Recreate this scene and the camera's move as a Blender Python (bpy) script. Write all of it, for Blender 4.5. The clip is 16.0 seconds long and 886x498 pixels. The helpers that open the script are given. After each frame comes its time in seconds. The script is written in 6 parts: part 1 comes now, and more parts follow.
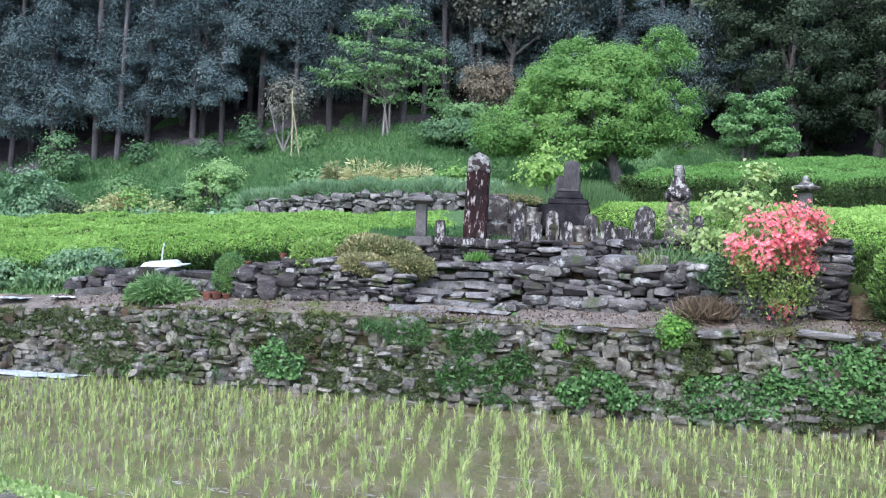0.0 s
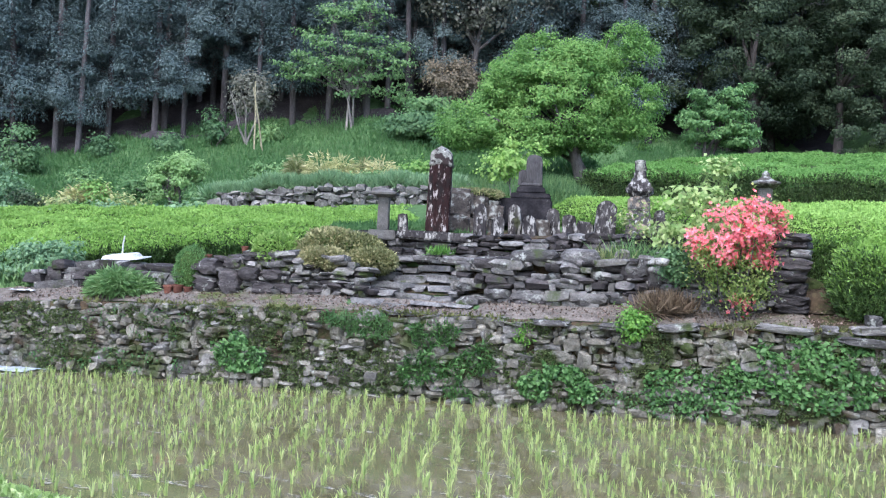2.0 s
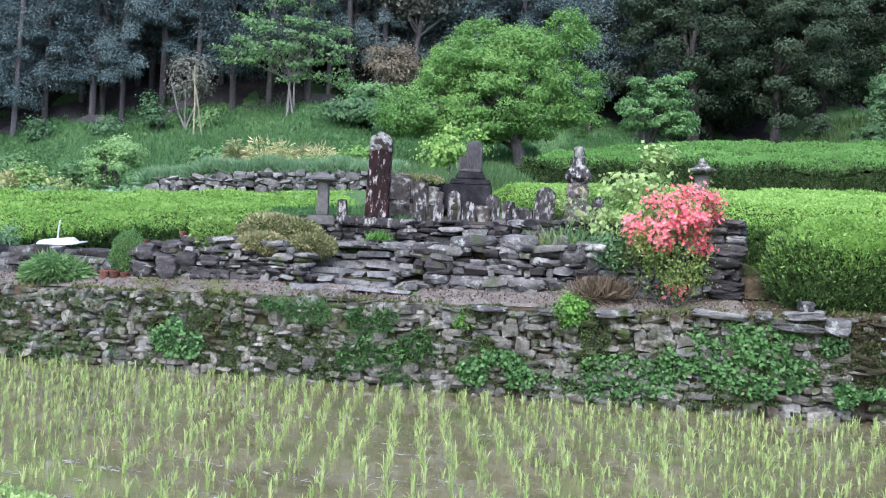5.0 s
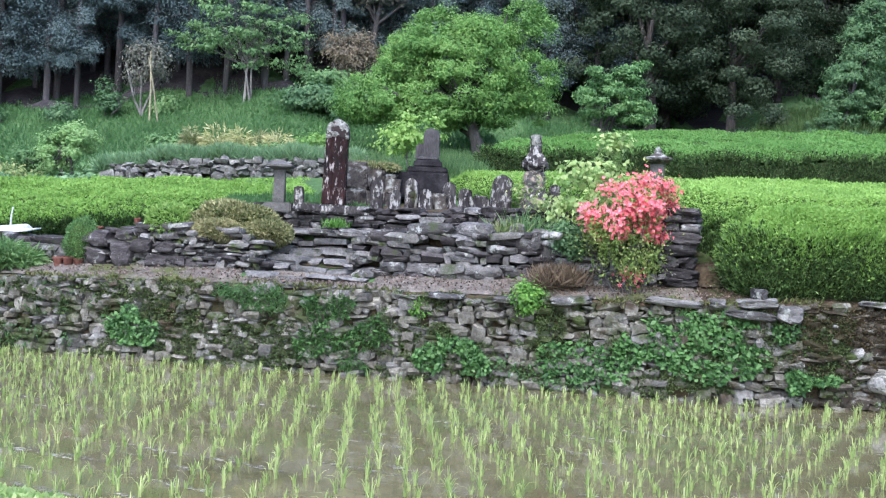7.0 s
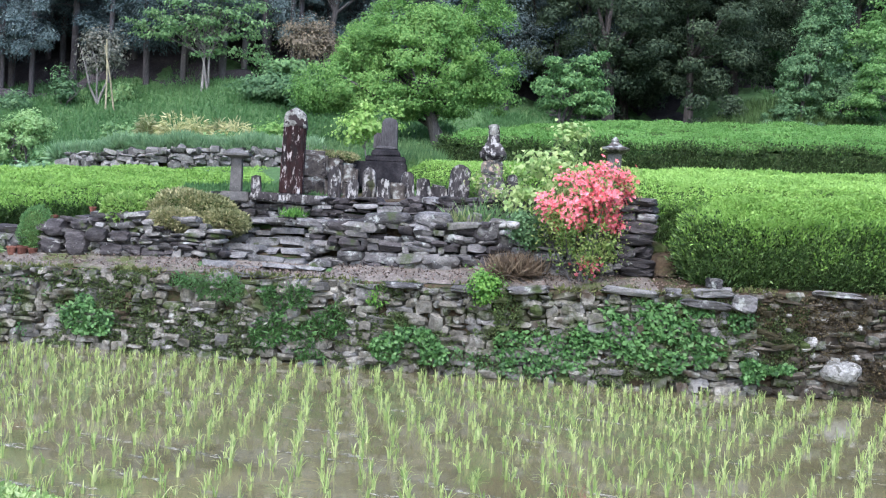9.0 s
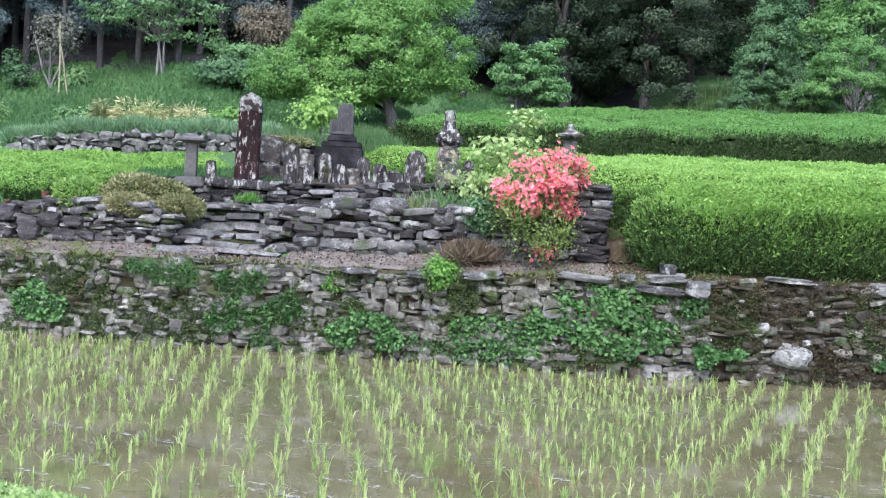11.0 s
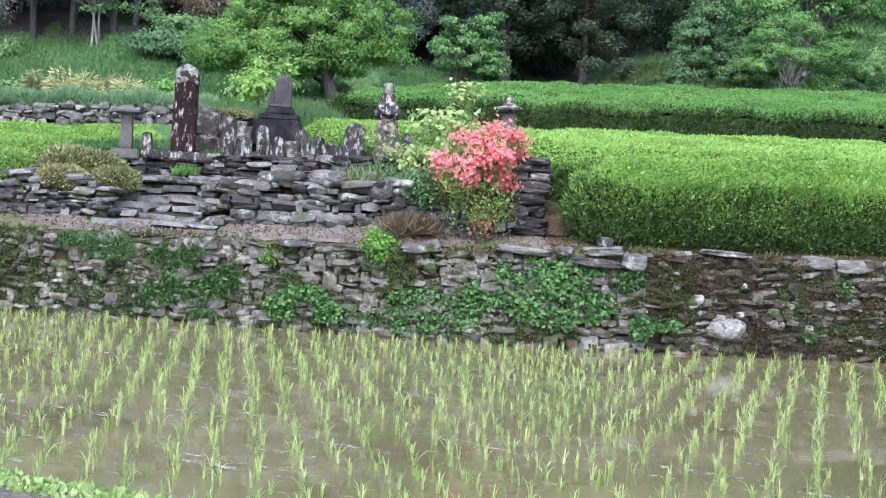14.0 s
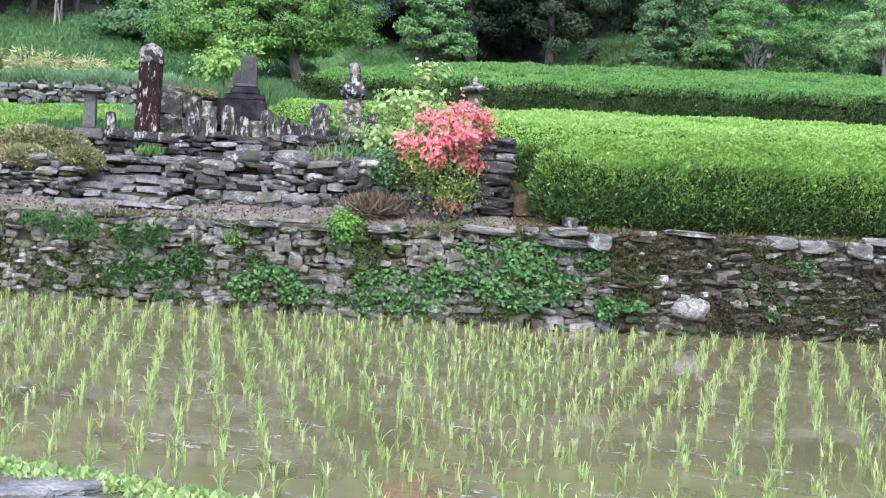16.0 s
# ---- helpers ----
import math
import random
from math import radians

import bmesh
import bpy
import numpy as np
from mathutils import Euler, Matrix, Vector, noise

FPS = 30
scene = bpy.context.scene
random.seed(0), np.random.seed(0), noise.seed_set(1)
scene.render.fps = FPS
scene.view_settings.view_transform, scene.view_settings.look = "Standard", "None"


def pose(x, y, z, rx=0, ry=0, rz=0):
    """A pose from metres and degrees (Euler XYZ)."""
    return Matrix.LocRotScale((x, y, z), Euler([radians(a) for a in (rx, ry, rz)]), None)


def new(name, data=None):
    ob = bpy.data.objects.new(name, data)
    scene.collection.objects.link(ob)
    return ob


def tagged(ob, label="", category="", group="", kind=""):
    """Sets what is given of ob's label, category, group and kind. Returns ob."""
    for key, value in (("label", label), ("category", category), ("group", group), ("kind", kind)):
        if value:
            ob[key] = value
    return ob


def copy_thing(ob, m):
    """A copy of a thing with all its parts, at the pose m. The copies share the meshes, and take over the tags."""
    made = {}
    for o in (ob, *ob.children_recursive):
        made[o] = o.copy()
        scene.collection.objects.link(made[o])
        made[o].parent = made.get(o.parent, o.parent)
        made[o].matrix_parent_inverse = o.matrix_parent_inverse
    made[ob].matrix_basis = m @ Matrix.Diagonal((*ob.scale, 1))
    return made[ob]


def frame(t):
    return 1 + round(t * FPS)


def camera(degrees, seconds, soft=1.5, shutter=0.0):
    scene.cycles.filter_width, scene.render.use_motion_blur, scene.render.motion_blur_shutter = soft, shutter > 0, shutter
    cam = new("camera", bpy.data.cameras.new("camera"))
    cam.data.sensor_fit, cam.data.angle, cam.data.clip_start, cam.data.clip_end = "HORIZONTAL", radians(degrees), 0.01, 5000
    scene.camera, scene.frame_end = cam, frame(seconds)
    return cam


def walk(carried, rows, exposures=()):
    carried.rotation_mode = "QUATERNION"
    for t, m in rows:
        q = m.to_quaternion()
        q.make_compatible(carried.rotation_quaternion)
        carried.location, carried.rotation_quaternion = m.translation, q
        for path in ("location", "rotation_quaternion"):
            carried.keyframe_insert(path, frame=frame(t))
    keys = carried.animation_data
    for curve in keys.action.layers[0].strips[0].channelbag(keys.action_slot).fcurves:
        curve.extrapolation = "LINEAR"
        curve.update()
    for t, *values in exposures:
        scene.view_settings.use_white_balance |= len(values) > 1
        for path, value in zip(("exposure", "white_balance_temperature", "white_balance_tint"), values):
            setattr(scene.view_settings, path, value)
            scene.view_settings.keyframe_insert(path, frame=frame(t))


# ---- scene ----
cam = camera(38.48, 16.0, soft=1.15)
# seconds, eye (water level is z = 0), Euler degrees
ROWS = [
    (0, 0.000, 0.000, 1.870, 90.92, -2.32, -0.04),
    (0.5, 0.009, -0.000, 1.867, 90.91, -2.36, -0.45),
    (1, 0.018, -0.001, 1.863, 90.87, -2.39, -0.84),
    (1.5, 0.026, -0.002, 1.860, 90.82, -2.42, -1.22),
    (2, 0.035, -0.002, 1.856, 90.75, -2.47, -1.64),
    (2.5, 0.044, -0.003, 1.853, 90.68, -2.47, -2.04),
    (3, 0.053, -0.005, 1.850, 90.61, -2.47, -2.48),
    (3.5, 0.061, -0.006, 1.846, 90.54, -2.52, -2.89),
    (4, 0.070, -0.007, 1.843, 90.46, -2.54, -3.33),
    (6.5, 0.111, -0.017, 1.826, 89.98, -2.72, -5.59),
    (7, 0.118, -0.019, 1.823, 89.86, -2.73, -6.07),
    (7.5, 0.126, -0.021, 1.819, 89.76, -2.76, -6.50),
    (8, 0.133, -0.023, 1.816, 89.68, -2.76, -6.98),
    (8.5, 0.141, -0.026, 1.812, 89.60, -2.80, -7.40),
    (9, 0.148, -0.028, 1.809, 89.52, -2.81, -7.88),
    (11.5, 0.179, -0.040, 1.791, 88.88, -2.97, -10.26),
    (12, 0.184, -0.042, 1.787, 88.73, -2.98, -10.73),
    (12.5, 0.190, -0.045, 1.783, 88.57, -3.01, -11.17),
    (13, 0.194, -0.047, 1.779, 88.38, -3.02, -11.63),
    (13.5, 0.199, -0.050, 1.775, 88.20, -3.05, -12.04),
    (14, 0.203, -0.052, 1.771, 88.03, -3.03, -12.46),
    (14.5, 0.207, -0.054, 1.767, 87.87, -3.03, -12.83),
    (15, 0.210, -0.056, 1.763, 87.68, -3.05, -13.22),
    (15.5, 0.213, -0.059, 1.759, 87.49, -3.06, -13.57),
    (16, 0.216, -0.061, 1.755, 87.28, -3.08, -13.95),
]
walk(cam, [(t, pose(x, y, z, rx, ry, rz)) for t, x, y, z, rx, ry, rz in ROWS],
     exposures=[(0, 0.53, 5750, 14), (5, 0.55, 5750, 14), (9, 0.59, 5800, 14), (12.5, 0.61, 5850, 14), (16, 0.68, 5900, 14)])

# ---- light: an overcast evening under a wooded hill ----
SUN_EL, SUN_AZ = 52, 200
world = bpy.data.worlds.new("overcast_sky")
scene.world = world
world.use_nodes = True
wn = world.node_tree.nodes
sky = wn.new("ShaderNodeTexSky")
sky.sky_type, sky.sun_disc = "NISHITA", False
sky.sun_elevation, sky.sun_rotation = radians(SUN_EL), radians(SUN_AZ)
sky.dust_density, sky.air_density = 3.0, 1.0
wn["Background"].inputs["Strength"].default_value = 0.3
world.node_tree.links.new(sky.outputs["Color"], wn["Background"].inputs["Color"])
sun = new("sun", bpy.data.lights.new("sun", "SUN"))
sun.data.energy, sun.data.angle, sun.data.color = 1.5, radians(40), (1.0, 0.97, 0.92)
sun.rotation_euler = (radians(90 - SUN_EL), 0, radians(180 - SUN_AZ))


# ---- materials ----
def ramp(nt, fac, cols):
    r = nt.nodes.new("ShaderNodeValToRGB")
    e = r.color_ramp.elements
    while len(e) < len(cols):
        e.new(0.5)
    for i, c in enumerate(cols):
        e[i].position = 0.25 + 0.5 * i / max(1, len(cols) - 1)
        e[i].color = (*c, 1)
    nt.links.new(fac, r.inputs["Fac"])
    return r.outputs["Color"]


def noise_tex(nt, vec, scale, detail=5, rough=0.6):
    n = nt.nodes.new("ShaderNodeTexNoise")
    n.inputs["Scale"].default_value, n.inputs["Detail"].default_value, n.inputs["Roughness"].default_value = scale, detail, rough
    nt.links.new(vec, n.inputs["Vector"])
    return n.outputs["Fac"]


def maths(nt, op, a, b):
    m = nt.nodes.new("ShaderNodeMath")
    m.operation = op
    for i, v in enumerate((a, b)):
        if isinstance(v, (int, float)):
            m.inputs[i].default_value = v
        else:
            nt.links.new(v, m.inputs[i])
    return m.outputs[0]


def mixed(nt, fac, a, b, blend="MIX"):
    m = nt.nodes.new("ShaderNodeMix")
    m.data_type, m.blend_type = "RGBA", blend
    for i, v in ((0, fac), (6, a), (7, b)):
        if isinstance(v, (int, float)):
            m.inputs[i].default_value = v
        elif isinstance(v, tuple):
            m.inputs[i].default_value = (*v, 1)
        else:
            nt.links.new(v, m.inputs[i])
    return m.outputs[2]


def step(nt, fac, lo, hi):
    m = nt.nodes.new("ShaderNodeMapRange")
    m.interpolation_type = "SMOOTHSTEP"
    m.inputs[1].default_value, m.inputs[2].default_value = lo, hi
    nt.links.new(fac, m.inputs[0])
    return m.outputs[0]


def surface(name, cols, scale=3.0, rough=0.85, bump=0.4, fine=40.0, flecks=(), vary=0.35, spec=0.3, stretch=(1, 1, 1), grain=2.2):
    """A rough natural surface: coarse tone, grain, and flecks (colour, scale, low, high) of moss, lichen or stain."""
    m = bpy.data.materials.new(name)
    m.use_nodes = True
    nt = m.node_tree
    b = nt.nodes["Principled BSDF"]
    geo = nt.nodes.new("ShaderNodeNewGeometry")
    mp = nt.nodes.new("ShaderNodeMapping")
    mp.inputs["Scale"].default_value = stretch
    nt.links.new(geo.outputs["Position"], mp.inputs["Vector"])
    vec = mp.outputs["Vector"]
    info = nt.nodes.new("ShaderNodeObjectInfo")
    c = ramp(nt, noise_tex(nt, vec, scale), cols)
    g = noise_tex(nt, vec, fine, 4, 0.7)
    tone = maths(nt, "ADD", maths(nt, "MULTIPLY", g, grain), 1 - 0.5 * grain)
    tone = maths(nt, "MAXIMUM", tone, 0.3)
    r = maths(nt, "ADD", info.outputs["Random"], geo.outputs["Random Per Island"])
    r = maths(nt, "FRACT", r, 0)
    tone = maths(nt, "MULTIPLY", tone, maths(nt, "ADD", maths(nt, "MULTIPLY", r, 2 * vary), 1 - vary))
    comb = nt.nodes.new("ShaderNodeCombineColor")
    for i in range(3):
        nt.links.new(tone, comb.inputs[i])
    c = mixed(nt, 1.0, c, comb.outputs[0], "MULTIPLY")
    for col, sc, lo, hi in flecks:
        c = mixed(nt, step(nt, noise_tex(nt, geo.outputs["Position"] if stretch[2] > 1 else vec, sc, 6, 0.65), lo, hi), c, col)
    nt.links.new(c, b.inputs["Base Color"])
    b.inputs["Roughness"].default_value = rough
    b.inputs["Specular IOR Level"].default_value = spec
    if bump:
        bp = nt.nodes.new("ShaderNodeBump")
        bp.inputs["Strength"].default_value, bp.inputs["Distance"].default_value = bump, 0.03
        nt.links.new(g, bp.inputs["Height"])
        nt.links.new(bp.outputs[0], b.inputs["Normal"])
    return m


def leafy(name, cols, vary=0.5, glow=0.35, patch=1.5, rough=0.55, gloss=0.3):
    """Leaves: each of its own tone, with light let through the blade."""
    m = bpy.data.materials.new(name)
    m.use_nodes = True
    nt = m.node_tree
    b = nt.nodes["Principled BSDF"]
    geo = nt.nodes.new("ShaderNodeNewGeometry")
    n = noise_tex(nt, geo.outputs["Position"], patch, 3)
    info = nt.nodes.new("ShaderNodeObjectInfo")
    f = maths(nt, "ADD", maths(nt, "MULTIPLY", n, 1 - vary), maths(nt, "MULTIPLY", geo.outputs["Random Per Island"], vary))
    f = maths(nt, "ADD", f, maths(nt, "MULTIPLY", maths(nt, "SUBTRACT", info.outputs["Random"], 0.5), 0.22))
    c = ramp(nt, f, cols)
    nt.links.new(c, b.inputs["Base Color"])
    b.inputs["Roughness"].default_value, b.inputs["Specular IOR Level"].default_value = rough, gloss
    t = nt.nodes.new("ShaderNodeBsdfTranslucent")
    nt.links.new(c, t.inputs["Color"])
    mix = nt.nodes.new("ShaderNodeMixShader")
    mix.inputs[0].default_value = glow
    nt.links.new(b.outputs[0], mix.inputs[1])
    nt.links.new(t.outputs[0], mix.inputs[2])
    nt.links.new(mix.outputs[0], nt.nodes["Material Output"].inputs["Surface"])
    return m


MOSS, LICHEN, PALE = (0.045, 0.065, 0.018), (0.34, 0.36, 0.33), (0.5, 0.51, 0.47)
slate = surface("grey_slate", [(0.045, 0.043, 0.043), (0.115, 0.112, 0.11), (0.25, 0.245, 0.24)], 5, 0.8, 0.7, 30,
                [(LICHEN, 9, 0.53, 0.66), (MOSS, 2.5, 0.58, 0.7)], 0.55, stretch=(1, 1, 2))
mossy = surface("mossy_fieldstone", [(0.064, 0.059, 0.046), (0.152, 0.145, 0.122), (0.31, 0.303, 0.27)], 5, 0.85, 0.8, 28,
                [(LICHEN, 8, 0.56, 0.7), ((0.045, 0.06, 0.02), 1.8, 0.49, 0.62), ((0.05, 0.036, 0.022), 1.3, 0.54, 0.64)], 0.4)
fieldstone = surface("pale_fieldstone", [(0.07, 0.068, 0.062), (0.15, 0.147, 0.138), (0.27, 0.265, 0.25)], 5, 0.85, 0.8, 28,
                     [(LICHEN, 10, 0.6, 0.74), ((0.05, 0.07, 0.02), 2.2, 0.5, 0.62)], 0.35)
grave = surface("weathered_gravestone", [(0.014, 0.013, 0.014), (0.04, 0.037, 0.038), (0.085, 0.08, 0.078)], 6, 0.85, 0.5, 30,
                [((0.37, 0.365, 0.345), 15, 0.505, 0.64), ((0.05, 0.055, 0.03), 4, 0.6, 0.7)], 0.3, spec=0.12, stretch=(1, 1, 0.4))
dark_slate = surface("dark_ledge_slate", [(0.022, 0.02, 0.021), (0.055, 0.05, 0.051), (0.12, 0.113, 0.113)], 5, 0.85, 0.7, 30,
                     [(LICHEN, 11, 0.6, 0.72), (MOSS, 2.5, 0.58, 0.68)], 0.45, stretch=(1, 1, 3))
redstone = surface("dark_red_stone", [(0.01, 0.006, 0.006), (0.024, 0.012, 0.012), (0.055, 0.03, 0.029)], 5, 0.8, 0.6, 30,
                   [((0.016, 0.014, 0.014), 6, 0.48, 0.6), ((0.36, 0.33, 0.32), 20, 0.56, 0.66), ((0.42, 0.4, 0.39), 5, 0.62, 0.68)], 0.1, spec=0.1, stretch=(1, 1, 0.3))
granite = surface("grey_granite", [(0.066, 0.065, 0.061), (0.115, 0.112, 0.106), (0.18, 0.176, 0.167)], 6, 0.8, 0.4, 60,
                  [(LICHEN, 15, 0.62, 0.72)], 0.15)
earth = surface("dark_earth", [(0.03, 0.022, 0.014), (0.07, 0.05, 0.032), (0.1, 0.08, 0.045)], 4, 0.95, 0.8, 25, [(MOSS, 2.5, 0.5, 0.65)], 0.1)
gravel = surface("gravel_path", [(0.085, 0.073, 0.062), (0.16, 0.142, 0.122), (0.27, 0.245, 0.215)], 6, 0.95, 0.8, 40,
                 [((0.09, 0.11, 0.035), 1.3, 0.5, 0.62), ((0.09, 0.065, 0.05), 2.0, 0.56, 0.68), ((0.4, 0.38, 0.36), 30, 0.66, 0.72)], 0.0)
turf = surface("meadow_soil", [(0.045, 0.09, 0.03), (0.07, 0.14, 0.048), (0.1, 0.18, 0.065)], 0.6, 0.95, 0.6, 12, [], 0.0)
bark = surface("conifer_bark", [(0.045, 0.04, 0.04), (0.08, 0.075, 0.073), (0.13, 0.12, 0.118)], 3, 0.9, 0.6, 25, [], 0.3, stretch=(3, 3, 0.5))
rice_green = leafy("rice_blade", [(0.25, 0.36, 0.11), (0.42, 0.52, 0.185), (0.6, 0.66, 0.31)], 0.7, 0.4, 0.8)
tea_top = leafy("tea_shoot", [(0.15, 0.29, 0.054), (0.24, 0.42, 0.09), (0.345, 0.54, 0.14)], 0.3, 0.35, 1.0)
# flank leaves: older leaf green, darkened further for the shade on the sides
tea_side = leafy("shaded_old_tea_leaf", [(0.024, 0.052, 0.017), (0.068, 0.132, 0.038), (0.165, 0.27, 0.08)], 0.45, 0.25, 14.0, 0.4)
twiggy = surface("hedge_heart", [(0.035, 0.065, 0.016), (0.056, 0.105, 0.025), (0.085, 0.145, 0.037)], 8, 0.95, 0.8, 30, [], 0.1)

# the hedge heart's colour again, darkened for the shade inside the flanks
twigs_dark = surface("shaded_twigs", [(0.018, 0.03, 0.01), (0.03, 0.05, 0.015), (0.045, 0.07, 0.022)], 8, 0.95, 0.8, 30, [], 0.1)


def water_material():
    m = bpy.data.materials.new("muddy_water")
    m.use_nodes = True
    nt = m.node_tree
    b = nt.nodes["Principled BSDF"]
    geo = nt.nodes.new("ShaderNodeNewGeometry")
    p = geo.outputs["Position"]
    c = ramp(nt, noise_tex(nt, p, 0.9, 4), [(0.104, 0.097, 0.046), (0.156, 0.145, 0.073), (0.21, 0.193, 0.104)])
    nt.links.new(c, b.inputs["Base Color"])
    b.inputs["Roughness"].default_value, b.inputs["IOR"].default_value = 0.035, 1.33
    b.inputs["Specular IOR Level"].default_value = 0.5
    bp = nt.nodes.new("ShaderNodeBump")
    bp.inputs["Strength"].default_value, bp.inputs["Distance"].default_value = 0.04, 0.01
    nt.links.new(noise_tex(nt, p, 7, 2), bp.inputs["Height"])
    nt.links.new(bp.outputs[0], b.inputs["Normal"])
    return m


water_mat = water_material()


# ---- mesh helpers ----
def mesh_from(name, verts, faces, mat, smooth=False):
    me = bpy.data.meshes.new(name)
    me.from_pydata(verts, [], faces)
    me.materials.append(mat)
    if smooth:
        me.polygons.foreach_set("use_smooth", [True] * len(me.polygons))
    return me


def mesh_np(name, v, f, mat, smooth=False):
    """A mesh from arrays: v (n, 3), f (m, 3 or 4)."""
    me = bpy.data.meshes.new(name)
    k = f.shape[1]
    me.vertices.add(len(v))
    me.vertices.foreach_set("co", np.ascontiguousarray(v, dtype=np.float32).ravel())
    me.loops.add(f.size)
    me.loops.foreach_set("vertex_index", np.ascontiguousarray(f, dtype=np.int32).ravel())
    me.polygons.add(len(f))
    me.polygons.foreach_set("loop_start", np.arange(0, f.size, k, dtype=np.int32))
    if smooth:
        me.polygons.foreach_set("use_smooth", np.ones(len(f), dtype=bool))
    me.materials.append(mat)
    me.update(calc_edges=True)
    return me


def child(name, me, parent, label=""):
    ob = new(name, me)
    ob.parent = parent
    return tagged(ob, label)


def part(name, bm, mat, parent, label="", smooth=False):
    me = bpy.data.meshes.new(name)
    bm.to_mesh(me)
    bm.free()
    me.materials.append(mat)
    if smooth:
        me.polygons.foreach_set("use_smooth", [True] * len(me.polygons))
    return child(name, me, parent, label)


def block(w, d, h, bevel=0.02, taper=1.0, z0=0.0, rough=0.0, cuts=0):
    """A bevelled block standing on z0, tapered towards its top, its faces roughened."""
    bm = bmesh.new()
    bmesh.ops.create_cube(bm, size=1)
    if cuts:
        bmesh.ops.subdivide_edges(bm, edges=bm.edges[:], cuts=cuts, use_grid_fill=True)
    for v in bm.verts:
        k = 1 + (taper - 1) * (v.co.z + 0.5)
        v.co = Vector((v.co.x * w * k, v.co.y * d * k, z0 + (v.co.z + 0.5) * h))
    if not cuts:
        bmesh.ops.bevel(bm, geom=bm.edges[:], offset=bevel, segments=2, affect="EDGES")
    for v in bm.verts:
        v.co += noise.noise_vector(v.co * 9 + Vector((w * 50, h * 70, z0 * 30))) * rough
    return bm


def turned(profile, seg=20, square=0):
    """A lathed form from (radius, z) pairs; square > 0 gives a four-sided one."""
    bm = bmesh.new()
    seg = 4 if square else seg
    rings = []
    for r, z in profile:
        rings.append([bm.verts.new((r * math.cos(math.tau * (i + 0.5) / seg), r * math.sin(math.tau * (i + 0.5) / seg), z)) for i in range(seg)])
    for a, b in zip(rings, rings[1:]):
        for i in range(seg):
            bm.faces.new((a[i], a[(i + 1) % seg], b[(i + 1) % seg], b[i]))
    bm.faces.new(rings[0][::-1])
    bm.faces.new(rings[-1])
    return bm


def tube(bm, pts, radii, seg=7):
    rings = []
    for i, p in enumerate(pts):
        p = Vector(p)
        d = (Vector(pts[min(i + 1, len(pts) - 1)]) - Vector(pts[max(i - 1, 0)])).normalized()
        a = d.orthogonal().normalized()
        b = d.cross(a)
        rings.append([bm.verts.new(p + radii[i] * (math.cos(math.tau * k / seg) * a + math.sin(math.tau * k / seg) * b)) for k in range(seg)])
    for r, s in zip(rings, rings[1:]):
        for k in range(seg):
            bm.faces.new((r[k], r[(k + 1) % seg], s[(k + 1) % seg], s[k]))
    bm.faces.new(rings[-1])


rng = np.random.default_rng(7)


def unit(a):
    return a / (np.linalg.norm(a, axis=1, keepdims=True) + 1e-9)


def leaves(name, pos, size, mat, direction=None, spread=1.0, width=0.45, fold=0.25, face=None, flat=0.0):
    """Folded leaf blades at pos; direction: the way they point, loosened by spread; face: the way their upper sides look."""
    n = len(pos)
    d = rng.normal(size=(n, 3)) * spread
    if direction is not None:
        d = d + direction
    d = unit(d)
    if flat:
        way = unit(np.broadcast_to(face, (n, 3)))
        d = unit(d - flat * way * np.sum(d * way, 1, keepdims=True))
    s = unit(np.cross(d, rng.normal(size=(n, 3)) * (1.0 if face is None else 0.35) + (0 if face is None else face)))
    u = np.cross(d, s)
    L = (np.asarray(size) * rng.uniform(0.7, 1.3, n))[:, None]
    a, tip = pos, pos + d * L
    mid = pos + d * L * 0.45
    l, r = mid + s * L * width + u * L * fold, mid - s * L * width + u * L * fold
    v = np.stack([a, l, tip, r], 1).reshape(-1, 3)
    i = np.arange(n)[:, None] * 4
    f = np.concatenate([i + [0, 1, 2], i + [0, 2, 3]], 1).reshape(-1, 3)
    return mesh_np(name, v, f, mat)


# ---- lie of the land ----
W1X, W1Y = (-60, -9, -4.4, 1.6, 5, 9.7, 13, 60), (30, 19.75, 18.45, 16.1, 14.75, 14.15, 13.8, 10)


def wall_y(x):
    return np.interp(x, W1X, W1Y)


def path_z(x):
    return np.interp(x, (-9, -6.6, -4.8, -1, 2, 5, 6, 10), (0.9, 0.97, 1.1, 1.17, 1.2, 1.24, 1.32, 1.34))


def smooth01(a):
    a = np.clip(a, 0, 1)
    return a * a * (3 - 2 * a)


V_A = (0.12, 0.22, 0.95, 1.15, 2.22, 2.34, 3.4, 6, 8)
Z_TERRACE = (-0.2, 0, 0.2, 1.85, 1.93, 2.28, 2.4, 2.8, 3.1)
Z_FIELD = (-0.2, 0, 0.13, 1.3, 1.45, 1.5, 1.65, 2.3, 2.85)
EDGE_X, EDGE_Z = (-40, -12, -10, -6.5, -1.7, 1.7, 5, 9, 20, 60), (3.0, 4.2, 4.5, 5.2, 5.9, 6.15, 5.7, 5.3, 5.5, 6.0)


